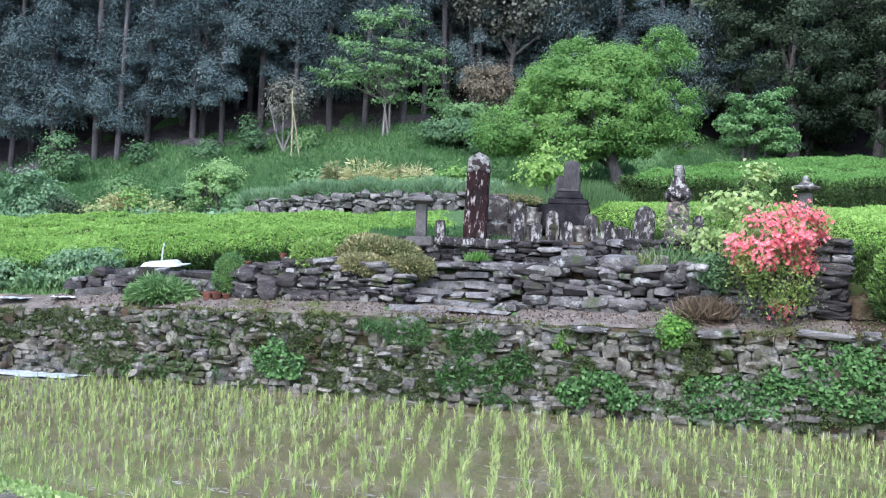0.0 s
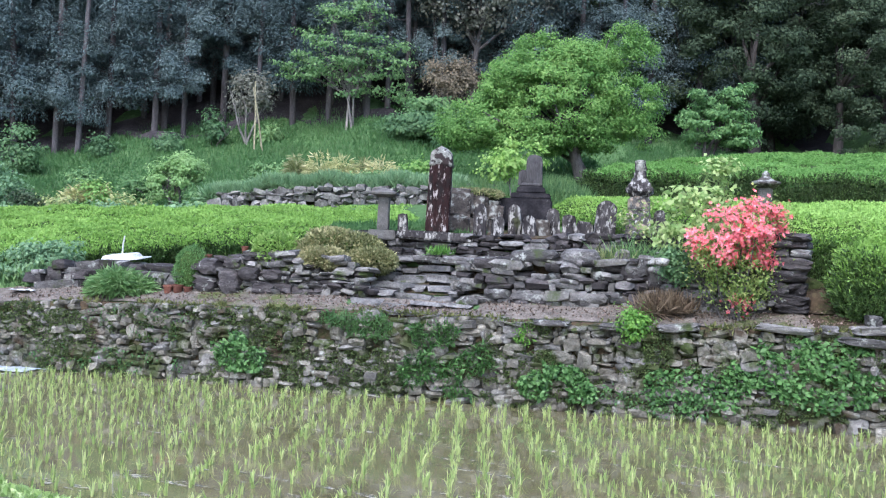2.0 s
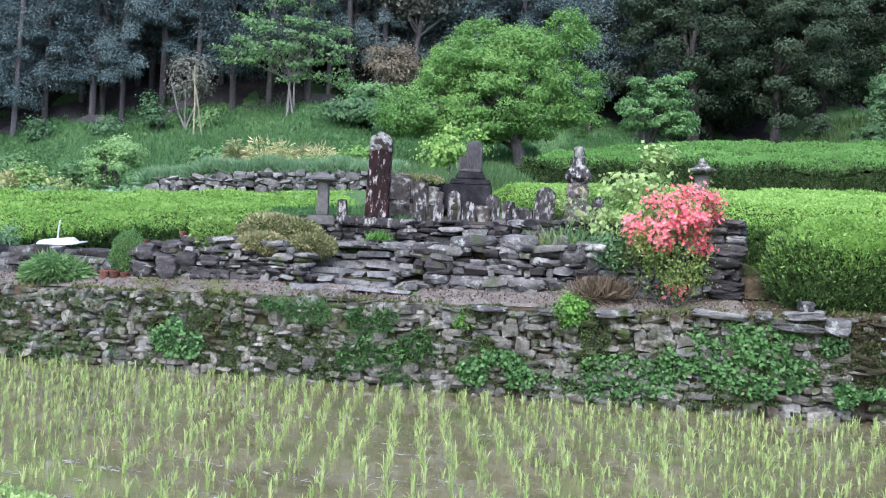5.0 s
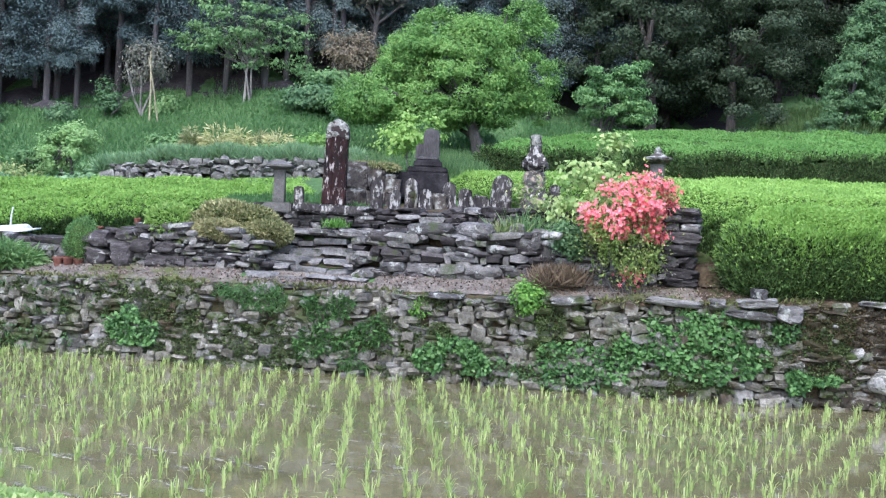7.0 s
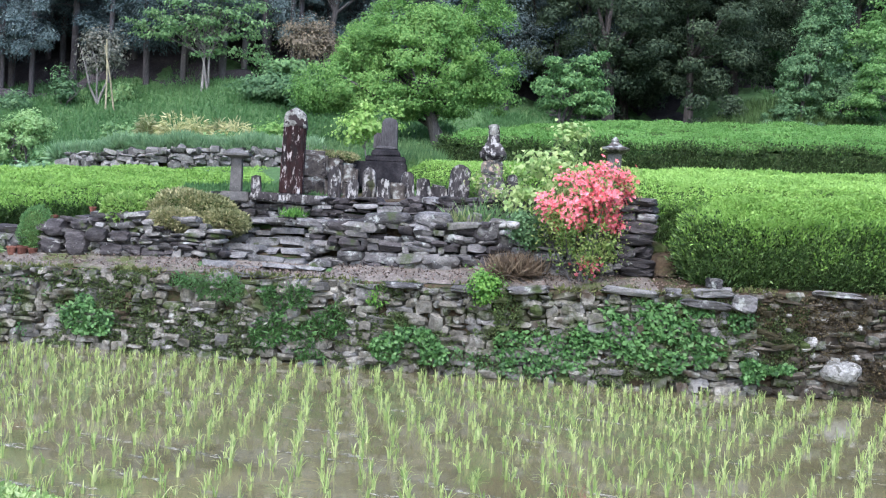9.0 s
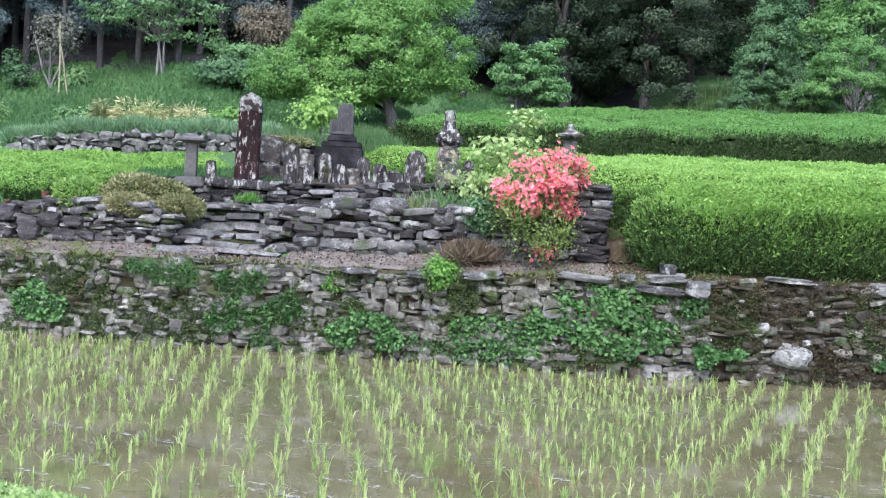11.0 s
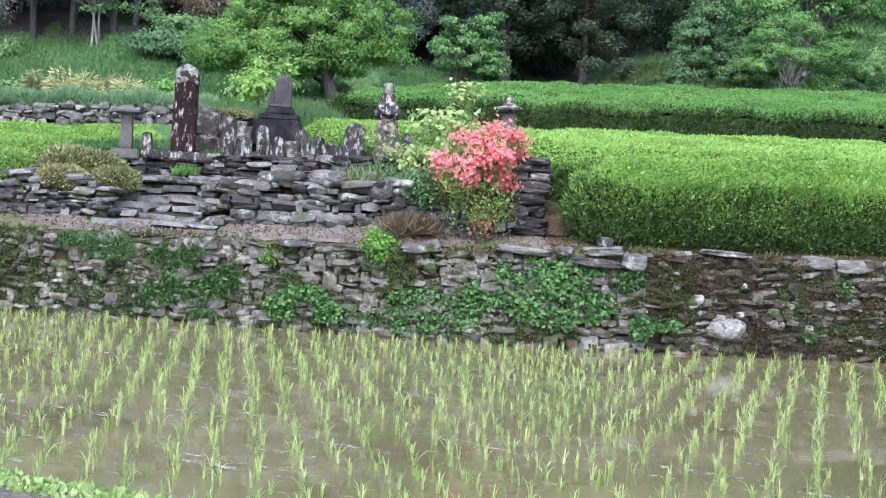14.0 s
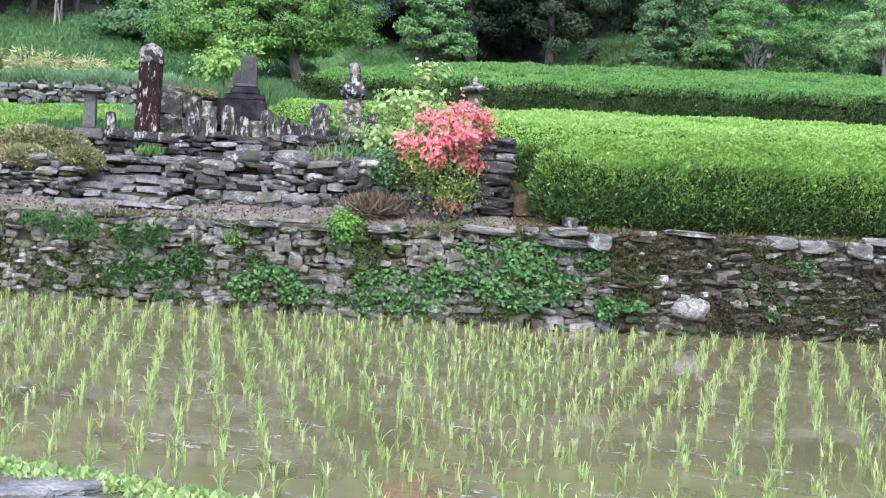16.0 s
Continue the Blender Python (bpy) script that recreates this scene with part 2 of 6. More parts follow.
def land(x, y):
    """Height of the ground above the wall's line; below it lies the paddy's bed."""
    v = y - wall_y(x)
    zp = path_z(x)
    k = smooth01((x + 1.9) / 0.8) * smooth01((5.9 - x) / 0.8)
    z = np.interp(v, V_A, Z_TERRACE) * k + np.interp(v, V_A, Z_FIELD) * (1 - k)
    z = z + 0.2 * smooth01((x - 5) / 2) * smooth01((v - 3) / 3)
    y8 = wall_y(x) + 8
    up = np.clip((y - y8) / (34 - y8), 0, 1)
    sag = np.where(x > 4, 0.35, 0.12) * np.sin(up * math.pi)
    far = z + (np.interp(x, EDGE_X, EDGE_Z) - z) * up - sag + np.clip(y - 34, 0, 25) * 0.5 + np.clip(y - 59, 0, 200) * 0.3
    far = far + np.clip((v - 8) / 2, 0, 1) * (0.1 * np.sin(0.9 * x + 1.3) * np.cos(0.8 * y) + 0.06 * np.sin(2.1 * x + 0.7 * y) + 0.04 * np.sin(1.7 * y - 3.3 * x))
    far = far + 0.9 * smooth01((x - 10.2) / 2.5) * smooth01((y - 27) / 3.5)
    z = np.where(v > 8, far, z)
    low = np.where(v < 1.0, zp + np.interp(v, V_A, Z_TERRACE), z)
    stair = zp + np.interp(v, (0.22, 0.7, 1.9, 2.1), (0, 0.05, 0.5, 0.7))
    low = np.where((x > -0.75) & (x < 1.0) & (v < 2.05), np.minimum(low, stair), low)
    return np.where(v < 0.17, -0.2, low)


def ground_sheet():
    xs = np.concatenate([np.linspace(-150, -14, 18), np.linspace(-13, 22, 141), np.linspace(24, 150, 18)])
    vs = np.concatenate([np.linspace(-120, -12, 10), np.linspace(-10, 0, 6), (0.1, 0.16, 0.19, 0.3, 0.5, 0.8, 0.95, 1.05, 1.15), np.linspace(1.3, 2.2, 8), (2.24, 2.29, 2.34, 2.4), np.linspace(2.5, 14, 80), np.linspace(15, 160, 50)])
    X, V = np.meshgrid(xs, vs)
    Y = wall_y(X) + V
    Z = land(X, Y)
    bump = np.array([noise.noise(Vector((x * 0.7, y * 0.7, 0))) for x, y in zip(X.ravel(), Y.ravel())]).reshape(X.shape)
    Z = Z + bump * np.where(V > 2.4, 0.03, 0.008)
    v = np.stack([X, Y, Z], -1).reshape(-1, 3)
    nx, ny = len(xs), len(vs)
    i = (np.arange(ny - 1)[:, None] * nx + np.arange(nx - 1)).ravel()
    f = np.stack([i, i + 1, i + nx + 1, i + nx], 1)
    ob = new("ground", mesh_np("ground", v, f, turf, True))
    return tagged(ob, "grassy hillside earth rising in terraces", "ground", kind="structure")


ground = ground_sheet()


def strip(name, xs, v0, v1, dz, mat, label, cat, n=6):
    """A sheet that follows the wall's line, laid dz above the land."""
    vs = np.linspace(v0, v1, n)
    X, V = np.meshgrid(xs, vs)
    Y = wall_y(X) + V
    Z = land(X, Y) + dz + np.array([0.02 * noise.noise(Vector((a * 3, b * 3, 1))) for a, b in zip(X.ravel(), Y.ravel())]).reshape(X.shape)
    nx = len(xs)
    i = (np.arange(n - 1)[:, None] * nx + np.arange(nx - 1)).ravel()
    ob = new(name, mesh_np(name, np.stack([X, Y, Z], -1).reshape(-1, 3), np.stack([i, i + 1, i + nx + 1, i + nx], 1), mat, True))
    return tagged(ob, label, cat, kind="structure")


path = strip("path", np.linspace(-12, 4.95, 120), 0.21, 0.94, 0.045, gravel, "narrow gravel and leaf-litter path on a stone terrace", "path", 10)

bed = strip("soil_bed", np.linspace(4.93, 15, 60), 0.2, 1.3, 0.03, earth, "bare dark soil under a tea hedge", "soil", 10)
terrace = strip("terrace_floor", np.linspace(-1.1, 5.2, 140), 1.2, 2.21, 0.03, earth, "stony dark earth on a terrace", "soil", 26)
strip("soil_bank", np.linspace(4.95, 5.85, 30), 0.8, 2.6, 0.06, earth, "bare dark earth between a terrace corner and a hedge", "soil", 90)
strip("grave_plot", np.linspace(-0.9, 5.0, 60), 2.36, 3.5, 0.03, earth, "dark earth round old graves", "soil", 10)

# water of the paddy
WATER = 0.1
BANK = ((-30, 30.8), (-3.26, 9.56), (-0.4, 7.1), (0.9, 6.1), (11.4, -2.0), (20, -8.5))
xs = np.linspace(-30, 20, 60)
wv = np.array([(x, y, WATER) for x in xs for y in (np.interp(x, [b[0] for b in BANK], [b[1] for b in BANK]) - 0.3, wall_y(x) + 0.1)])
i = np.arange(len(xs) - 1)[:, None] * 2
water = tagged(new("water", mesh_np("water", wv, np.concatenate([i, i + 2, i + 3, i + 1], 1), water_mat)), "shallow muddy water standing in a rice paddy", "water", kind="structure")


# ---- dry stone walls ----
def stone_shapes(count, seed, soft=0.28):
    """Split, squarish stones with knocked-off corners in a unit box."""
    out = []
    for k in range(count):
        bm = bmesh.new()
        bmesh.ops.create_cube(bm, size=1)
        bmesh.ops.subdivide_edges(bm, edges=bm.edges[:], cuts=1, use_grid_fill=True)
        for v in bm.verts:
            s = v.co.normalized() * 0.6
            v.co = v.co.lerp(s, soft * (0.5 + 0.2 * (k % 5)))
            v.co += noise.noise_vector(v.co * 1.3 + Vector((seed + k * 7.3, k, seed))) * 0.2
            v.co += noise.noise_vector(v.co * 4.1 + Vector((k * 3.3, seed, k))) * 0.1
        me = bpy.data.meshes.new("stone")
        bm.to_mesh(me)
        bm.free()
        me.set_sharp_from_angle(angle=math.radians(24))
        out.append(me)
    return out


def stone_set(mat, seed, count=10, soft=0.28):
    got = stone_shapes(count, seed, soft)
    for me in got:
        me.materials.append(mat)
    return got


def baked(stones, name, mat, parent):
    """Many stones joined into one mesh."""
    V, F, base = [], [], 0
    for me, m in stones:
        co = np.empty(len(me.vertices) * 3, dtype=np.float32)
        me.vertices.foreach_get("co", co)
        co = co.reshape(-1, 3)
        a = np.array(m)
        V.append(co @ a[:3, :3].T + a[:3, 3])
        F += [[base + v for v in p.vertices] for p in me.polygons]
        base += len(co)
    me = mesh_from(name, np.concatenate(V).tolist(), F, mat, True)
    me.set_sharp_from_angle(angle=math.radians(24))
    return tagged(child(name, me, parent), kind="stuff")


def lay(rand, line, length, low, high, course, wide, deep, lean=0.0, wobble=0.05, tip=7):
    """Rough courses of stones along line(s); returns shape choices and poses."""
    out = []
    z, hmax = 0.0, max(high(s) - low(s) for s in np.linspace(0, length, 60))
    while z < hmax:
        h = rand.uniform(*course)
        s = rand.uniform(-0.2, 0)
        while s < length:
            w = rand.uniform(*wide) * (1.5 if rand.random() < 0.12 else 0.6 if rand.random() < 0.3 else 1)
            hh = h * (rand.uniform(1.5, 2.1) if rand.random() < 0.07 else rand.uniform(0.75, 1.3))
            c = s + w / 2
            zz = low(c) + z + h / 2 + wobble * noise.noise(Vector((c * 0.9, z, 3)))
            zz += rand.uniform(-0.2, 0.2) * h
            if zz + hh * 0.3 < high(c) + 0.02 and rand.random() > 0.04:
                (x, y), (x1, y1) = line(c), line(c + 0.05)
                t = math.atan2(y1 - y, x1 - x)
                k = (zz - low(c)) * lean + rand.uniform(-0.05, 0.05)
                m = pose(x - math.sin(t) * k, y + math.cos(t) * k, zz, rand.uniform(-8, 8), rand.uniform(-tip, tip), math.degrees(t) + rand.uniform(-10, 10))
                out.append((c, m @ Matrix.Diagonal((w * 1.1, deep * rand.uniform(0.8, 1.2), hh * 1.12, 1))))
            s += w
        z += h * 0.96
    return out


def dry_wall(name, label, line, length, low, high, course, wide, deep, mats, seed, near=(0, 0), lean=0.08, wobble=0.05, back=0.5, tip=7, soft=0.28, core=0.09):
    """Earth core, the stones of one stretch as parts, the rest joined."""
    rand = random.Random(seed)
    n = max(8, int(length / 0.1))
    V, F = [], []
    for k in range(n + 1):
        s = length * k / n
        (x, y), (x1, y1) = line(s), line(s + 0.05)
        t = math.atan2(y1 - y, x1 - x)
        a, b = low(s) - 0.25, high(s) + (0.014 if core < 0 else -0.05)
        up = [(core + lean * (b - a) * j / 9 + 0.045 * noise.noise(Vector((x * 4, z0 * 5, seed))), z0) for j, z0 in enumerate(np.linspace(a, b, 10))]
        for q, z in up + [(back, b), (back, a)]:
            V.append((x - math.sin(t) * q, y + math.cos(t) * q, z))
    for k in range(n):
        a, b = 12 * k, 12 * k + 12
        F += [(a + j, b + j, b + (j + 1) % 12, a + (j + 1) % 12) for j in range(12)]
    F += [tuple(range(11, -1, -1)), tuple(range(12 * n, 12 * n + 12))]
    wall = tagged(new(name, mesh_from(name, V, F, earth, True)), label, "stone wall", kind="structure")
    shapes = [stone_set(m, seed + 11 * k, 10, soft) for k, m in enumerate(mats)]
    rest, used = [[] for _ in mats], 0
    for c, m in lay(rand, line, length, low, high, course, wide, deep, lean, wobble, tip):
        k = rand.randrange(len(mats))
        me = rand.choice(shapes[k])
        if near[0] <= c <= near[1] and used < 300:
            child("stone", me, wall).matrix_basis = m
            used += 1
        else:
            rest[k].append((me, m))
    for k, some in enumerate(rest):
        if some:
            baked(some, "far_stones", mats[k], wall)
    return wall


def along(x0):
    """A line that follows the lower wall from x0 on, by x."""
    return lambda s: (x0 + s, float(wall_y(x0 + s)))


# lower wall: from the paddy up to the path
def top_from(x0):
    return lambda s: float(path_z(x0 + s))


wet_stone = surface("brown_mossed_stone", [(0.027, 0.023, 0.017), (0.062, 0.054, 0.041), (0.145, 0.134, 0.115)], 5, 0.85, 0.8, 28,
                    [(LICHEN, 8, 0.62, 0.7), ((0.036, 0.032, 0.014), 1.6, 0.52, 0.64), ((0.035, 0.026, 0.017), 1.3, 0.5, 0.62)], 0.5)
dry_wall("wall_lower", "mossy dry stone retaining wall of grey fieldstones above a rice paddy", along(-12), 18, lambda s: -0.1, top_from(-12),
                      (0.05, 0.12), (0.08, 0.26), 0.26, [mossy, mossy, mossy, fieldstone], 3, near=(13.4, 17.2), wobble=0.2, back=0.4, tip=12, soft=0.6, core=-0.03)
dry_wall("wall_lower_east", "brown mossy retaining wall of small stones and earth above a paddy", along(6), 8, lambda s: -0.1, top_from(6),
                           (0.04, 0.09), (0.08, 0.26), 0.26, [wet_stone, wet_stone, wet_stone, mossy], 4, near=(0, 2.6), wobble=0.16, back=0.4, tip=11, soft=0.6, core=-0.07)


# upper wall: its two halves stand either side of the steps
def up_line(x0, off):
    return lambda s: (x0 + s, float(wall_y(x0 + s)) + off)


def base_at(x0, off):
    return lambda s: float(land(x0 + s, wall_y(x0 + s) + off - 0.1)) - 0.03


dry_wall("wall_upper_west", "dry stone terrace wall of flat grey slate beside steps", up_line(-3.0, 0.95), 2.45, base_at(-3.0, 0.9),
                      lambda s: float(np.interp(s, (0, 0.5, 1.0, 1.6, 2.1, 2.45), (1.72, 1.9, 1.96, 1.97, 1.9, 1.82))), (0.04, 0.1), (0.08, 0.3), 0.35, [slate, slate, dark_slate, fieldstone], 21, near=(0, 2.75), wobble=0.07, tip=8, soft=0.5)
dry_wall("wall_upper_east", "dry stone terrace wall of flat grey slate slabs", up_line(0.85, 0.95), 3.85, base_at(0.85, 0.9),
                       lambda s: float(np.interp(s, (0, 0.6, 1.5, 2.6, 3.4, 3.85), (1.92, 2.0, 2.03, 2.02, 2.05, 2.1))), (0.045, 0.115), (0.09, 0.33), 0.35, [slate, slate, dark_slate, fieldstone], 22, near=(0, 4.3), wobble=0.07, tip=7, soft=0.5)
dry_wall("wall_tier", "low dry stone ledge of slate under the graves", up_line(-0.9, 2.2), 5.6, lambda s: 1.88 + 0.01 * s, lambda s: 2.31 + 0.02 * s,
                (0.04, 0.09), (0.1, 0.36), 0.3, [dark_slate, dark_slate, slate], 23, near=(0, 5.6), wobble=0.04, tip=7, soft=0.45)
rubble = dry_wall("wall_rubble", "tumbled low wall of dark stones along a path", up_line(-5.6, 1.0), 2.6, base_at(-5.6, 1.0),
                  lambda s: float(np.interp(s, (0, 0.3, 1.2, 2.6), (1.5, 1.64, 1.68, 1.76))), (0.06, 0.15), (0.12, 0.36), 0.35, [slate, dark_slate], 24, near=(0, 2.6))
pale_field = surface("dry_pale_fieldstone", [(0.085, 0.083, 0.078), (0.175, 0.172, 0.164), (0.3, 0.295, 0.28)], 5, 0.85, 0.8, 28, [(LICHEN, 10, 0.6, 0.74), ((0.07, 0.09, 0.035), 2.2, 0.62, 0.72)], 0.45)
dry_wall("wall_back", "old dry stone wall of rounded grey fieldstones behind tea rows", lambda s: (-3.6 + s, 24.6 - 0.12 * s), 6.0, lambda s: 2.58 + 0.05 * s,
                     lambda s: float(np.interp(s, (0, 1.4, 6.0), (3.06, 3.24, 3.42))), (0.05, 0.15), (0.08, 0.26), 0.4, [pale_field], 25, near=(0, 6.0), tip=18, soft=0.65)


# ---- steps ----
tread_stone = surface("worn_tread", [(0.07, 0.07, 0.07), (0.15, 0.15, 0.148), (0.27, 0.27, 0.265)], 5, 0.8, 0.5, 30, [(MOSS, 3, 0.58, 0.7)], 0.35)
def steps():
    rand = random.Random(5)
    flight = tagged(new("wall_steps"), "worn steps of thin slate slabs between dry stone walls", "steps", kind="structure")
    treads, risers = stone_set(tread_stone, 77, 6, 0.2), stone_set(slate, 78, 6)
    for k in range(5):
        z, off = 1.3 + 0.12 * k, 0.72 + 0.29 * k
        x = -0.66
        while x < 0.88:
            w = min(rand.uniform(0.2, 0.6), 1.0 - x)
            y = float(wall_y(x + w / 2)) + off + rand.uniform(-0.04, 0.04)
            child("slab", rand.choice(treads), flight).matrix_basis = pose(x + w / 2, y + 0.12 + rand.uniform(-0.05, 0.05), z + rand.uniform(-0.03, 0.02), rand.uniform(-4, 5), rand.uniform(-4, 4), -21 + rand.uniform(-9, 9)) @ Matrix.Diagonal((w * 1.1, 0.44, 0.085 * rand.uniform(0.6, 1.4), 1))
            child("riser", rand.choice(risers), flight).matrix_basis = pose(x + w / 2, y + 0.19, z - 0.07, rand.uniform(-3, 3), rand.uniform(-4, 4), -21) @ Matrix.Diagonal((w * 0.9, 0.46, 0.09, 1))
            x += w
    for k in range(26):
        x, off = rand.uniform(-1.5, 1.05), rand.uniform(1.85, 2.12)
        w = rand.uniform(0.25, 0.5)
        child("slab", rand.choice(treads if k % 3 else risers), flight).matrix_basis = pose(x, float(wall_y(x)) + off, 1.9 + 0.1 * (off - 1.85) + rand.uniform(0, 0.05), rand.uniform(-4, 4), rand.uniform(-3, 3), -21 + rand.uniform(-12, 12)) @ Matrix.Diagonal((w, rand.uniform(0.2, 0.34), rand.uniform(0.05, 0.09), 1))
    return flight


steps()


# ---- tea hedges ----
# side leaf of the upper planting: the side's shade is in its colour
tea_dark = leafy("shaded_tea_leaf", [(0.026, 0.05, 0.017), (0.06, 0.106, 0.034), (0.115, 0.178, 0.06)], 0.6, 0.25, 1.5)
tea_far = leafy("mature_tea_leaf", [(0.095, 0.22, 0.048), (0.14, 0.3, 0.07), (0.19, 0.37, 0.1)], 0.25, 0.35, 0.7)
def hedge(label, corners, top, base, count, sprigs, seed, leaf=0.05, shoot=tea_top, old=tea_side, drop=0.16, reach=0.3, fresh_at=0.75, lumpy=1.0, rows=0, corner=0.4, slots=0.06, sprig=0.13):
    """A clipped hedge over a four-cornered plan with rounded corners (front-left, front-right, back-right, back-left); top and base: heights at the corners."""
    r = np.random.default_rng(seed)
    c = np.array(corners, float)
    t, b = np.array(top, float), np.array(base, float)
    W = 0.5 * (np.linalg.norm(c[1] - c[0]) + np.linalg.norm(c[2] - c[3]))
    D = 0.5 * (np.linalg.norm(c[3] - c[0]) + np.linalg.norm(c[2] - c[1]))

    def at(p, q, h):
        u, v = p / W + 0.5, q / D + 0.5
        return (1 - u) * (1 - v) * h[0] + u * (1 - v) * h[1] + u * v * h[2] + (1 - u) * v * h[3]

    def rim_distance(p, q):
        a, e = np.abs(p) - (W / 2 - corner), np.abs(q) - (D / 2 - corner)
        return corner - np.hypot(np.maximum(a, 0), np.maximum(e, 0)) - np.minimum(np.maximum(a, e), 0)

    def rim(w, inset=0.0):
        """Points at the shares w of the way round, drawn in by inset."""
        k = max(corner - inset, 0.02)
        p, q = np.maximum(W / 2 - inset - k, 0.01), np.maximum(D / 2 - inset - k, 0.01)
        legs = np.array([2 * p, math.pi / 2 * k, 2 * q, math.pi / 2 * k] * 2)
        ends = np.concatenate([[0], np.cumsum(legs)])
        run = np.asarray(w) % 1 * ends[-1]
        j = np.clip(np.searchsorted(ends, run, side="right") - 1, 0, 7)
        f = (run - ends[j]) / legs[j]
        X, Y = np.empty(len(run)), np.empty(len(run))
        for leg, (ax, ay, bx, by) in enumerate(((-p, -q - k, p, -q - k), (p, -q, 0, 0), (p + k, -q, p + k, q), (p, q, 0, 0), (p, q + k, -p, q + k), (-p, q, 0, 0), (-p - k, q, -p - k, -q), (-p, -q, 0, 0))):
            m = j == leg
            if leg % 2:
                g = math.pi / 2 * (leg // 2 - 1 + f[m])
                X[m], Y[m] = ax + k * np.cos(g), ay + k * np.sin(g)
            else:
                X[m], Y[m] = ax + (bx - ax) * f[m], ay + (by - ay) * f[m]
        return X, Y

    def surface_height(p, q):
        x, y = at(p, q, c[:, 0]), at(p, q, c[:, 1])
        z = at(p, q, t) - drop * (1 - np.clip(rim_distance(p, q) / reach, 0, 1)) ** 2
        z = z + lumpy * (0.03 * np.sin(x * 2.3 + seed) * np.cos(y * 2.9) + 0.02 * np.sin(x * 5.1 + y * 3.7)) + 0.012 * np.sin(x * 11 + y * 9)
        if rows:
            bend = np.array([noise.noise(Vector((i * 0.45, k * 0.3, seed))) for i, k in zip(x.ravel(), y.ravel())]).reshape(x.shape)
            f = ((q / D + 0.5) * rows + 0.9 * bend) % 1
            z = z - slots * np.clip(0.9 + 1.6 * np.roll(bend, 1), 0.15, 1.6) * np.exp(-((f - 0.5) / 0.11) ** 2) * np.clip(rim_distance(p, q) / 0.6 - 0.4, 0, 1)
        return x, y, z

    n = 260
    w = np.arange(n) / n
    V = []
    insets = np.concatenate([[0, 0.04, 0.1, 0.18, 0.28, 0.4], np.linspace(0.5, D / 2 - 0.03, 26 if rows else 8)])
    for e in insets:
        x, y, z = surface_height(*rim(w, e))
        V.append(np.stack([x, y, z - 0.045], 1))
    v1 = np.concatenate(V)
    k = np.arange(n)
    f1 = np.concatenate([np.stack([g * n + k, g * n + (k + 1) % n, (g + 1) * n + (k + 1) % n, (g + 1) * n + k], 1) for g in range(len(insets) - 1)])
    thing = tagged(new("tea_hedge"), label, "hedge")
    child("heart", mesh_np("heart", v1, f1, twiggy, True), thing)

    def rim_world(w):
        p, q = rim(w)
        p1, q1 = rim(w + 0.002)
        x, y, z = surface_height(p, q)
        d = np.stack([at(p1, q1, c[:, 0]) - x, at(p1, q1, c[:, 1]) - y], 1)
        d /= np.linalg.norm(d, axis=1, keepdims=True)
        return x, y, z, at(p, q, b), np.stack([d[:, 1], -d[:, 0]], 1)

    def flank_out(h, x, y):
        lumps = np.array([noise.noise(Vector((i * 2.6 + k * 1.3, j * 1.6, seed))) for i, k, j in zip(x, y, h)])
        return 0.11 * np.sin(math.pi * np.clip(h, 0, 1) ** 0.7) - 0.1 * (1 - h) ** 3 + 0.1 * lumps * (1 - np.clip(h, 0, 1) ** 4), lumps

    x, y, z, zb, out = rim_world(w)
    V = []
    for h in (1, 0.75, 0.5, 0.25, 0.0):
        o = 0 * x if h == 1 else flank_out(np.full(n, h), x, y)[0] - 0.05
        V.append(np.column_stack([x + out[:, 0] * o, y + out[:, 1] * o, zb - 0.05 + (z - 0.045 - zb) * h]))
    v2 = np.concatenate(V)
    f2 = np.concatenate([np.stack([(g + 1) * n + k, (g + 1) * n + (k + 1) % n, g * n + (k + 1) % n, g * n + k], 1) for g in range(4)])
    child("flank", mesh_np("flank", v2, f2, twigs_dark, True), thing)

    p, q = r.uniform(-W / 2, W / 2, count // 3), r.uniform(-D / 2, D / 2, count // 3)
    keep = rim_distance(p, q) > 0
    x, y, z = surface_height(p[keep], q[keep])
    P = np.repeat(np.stack([x, y, z + r.uniform(-0.045, 0.01, len(x))], 1), 3, 0) + r.normal(size=(3 * len(x), 3)) * [0.016, 0.016, 0.008]
    child("young_leaves", leaves("young_leaves", P, np.full(len(P), leaf), shoot, np.array([0, -0.15, 0.6]), 0.6, 0.34, 0.15, np.array([0, -0.35, 1.0]), 0.35), thing, "bright yellow-green young tea leaves")

    w = r.random(sprigs)
    x, y, z, zb, out = rim_world(w)
    h = 1.07 * r.random(sprigs) ** 0.85
    o, lumps = flank_out(h, x, y)
    o = o + r.uniform(-0.07, 0.05, sprigs)
    foot = np.column_stack([x + out[:, 0] * o, y + out[:, 1] * o, zb + 0.02 + (z - zb) * h - 0.05])
    way = unit(np.column_stack([out * 0.55, np.full(sprigs, 0.85)]) + r.normal(size=(sprigs, 3)) * 0.3)
    tall = sprig * r.uniform(0.6, 1.25, sprigs)
    chance = r.uniform(-0.38, 0.32, sprigs)
    young, mature = [[], []], [[], []]
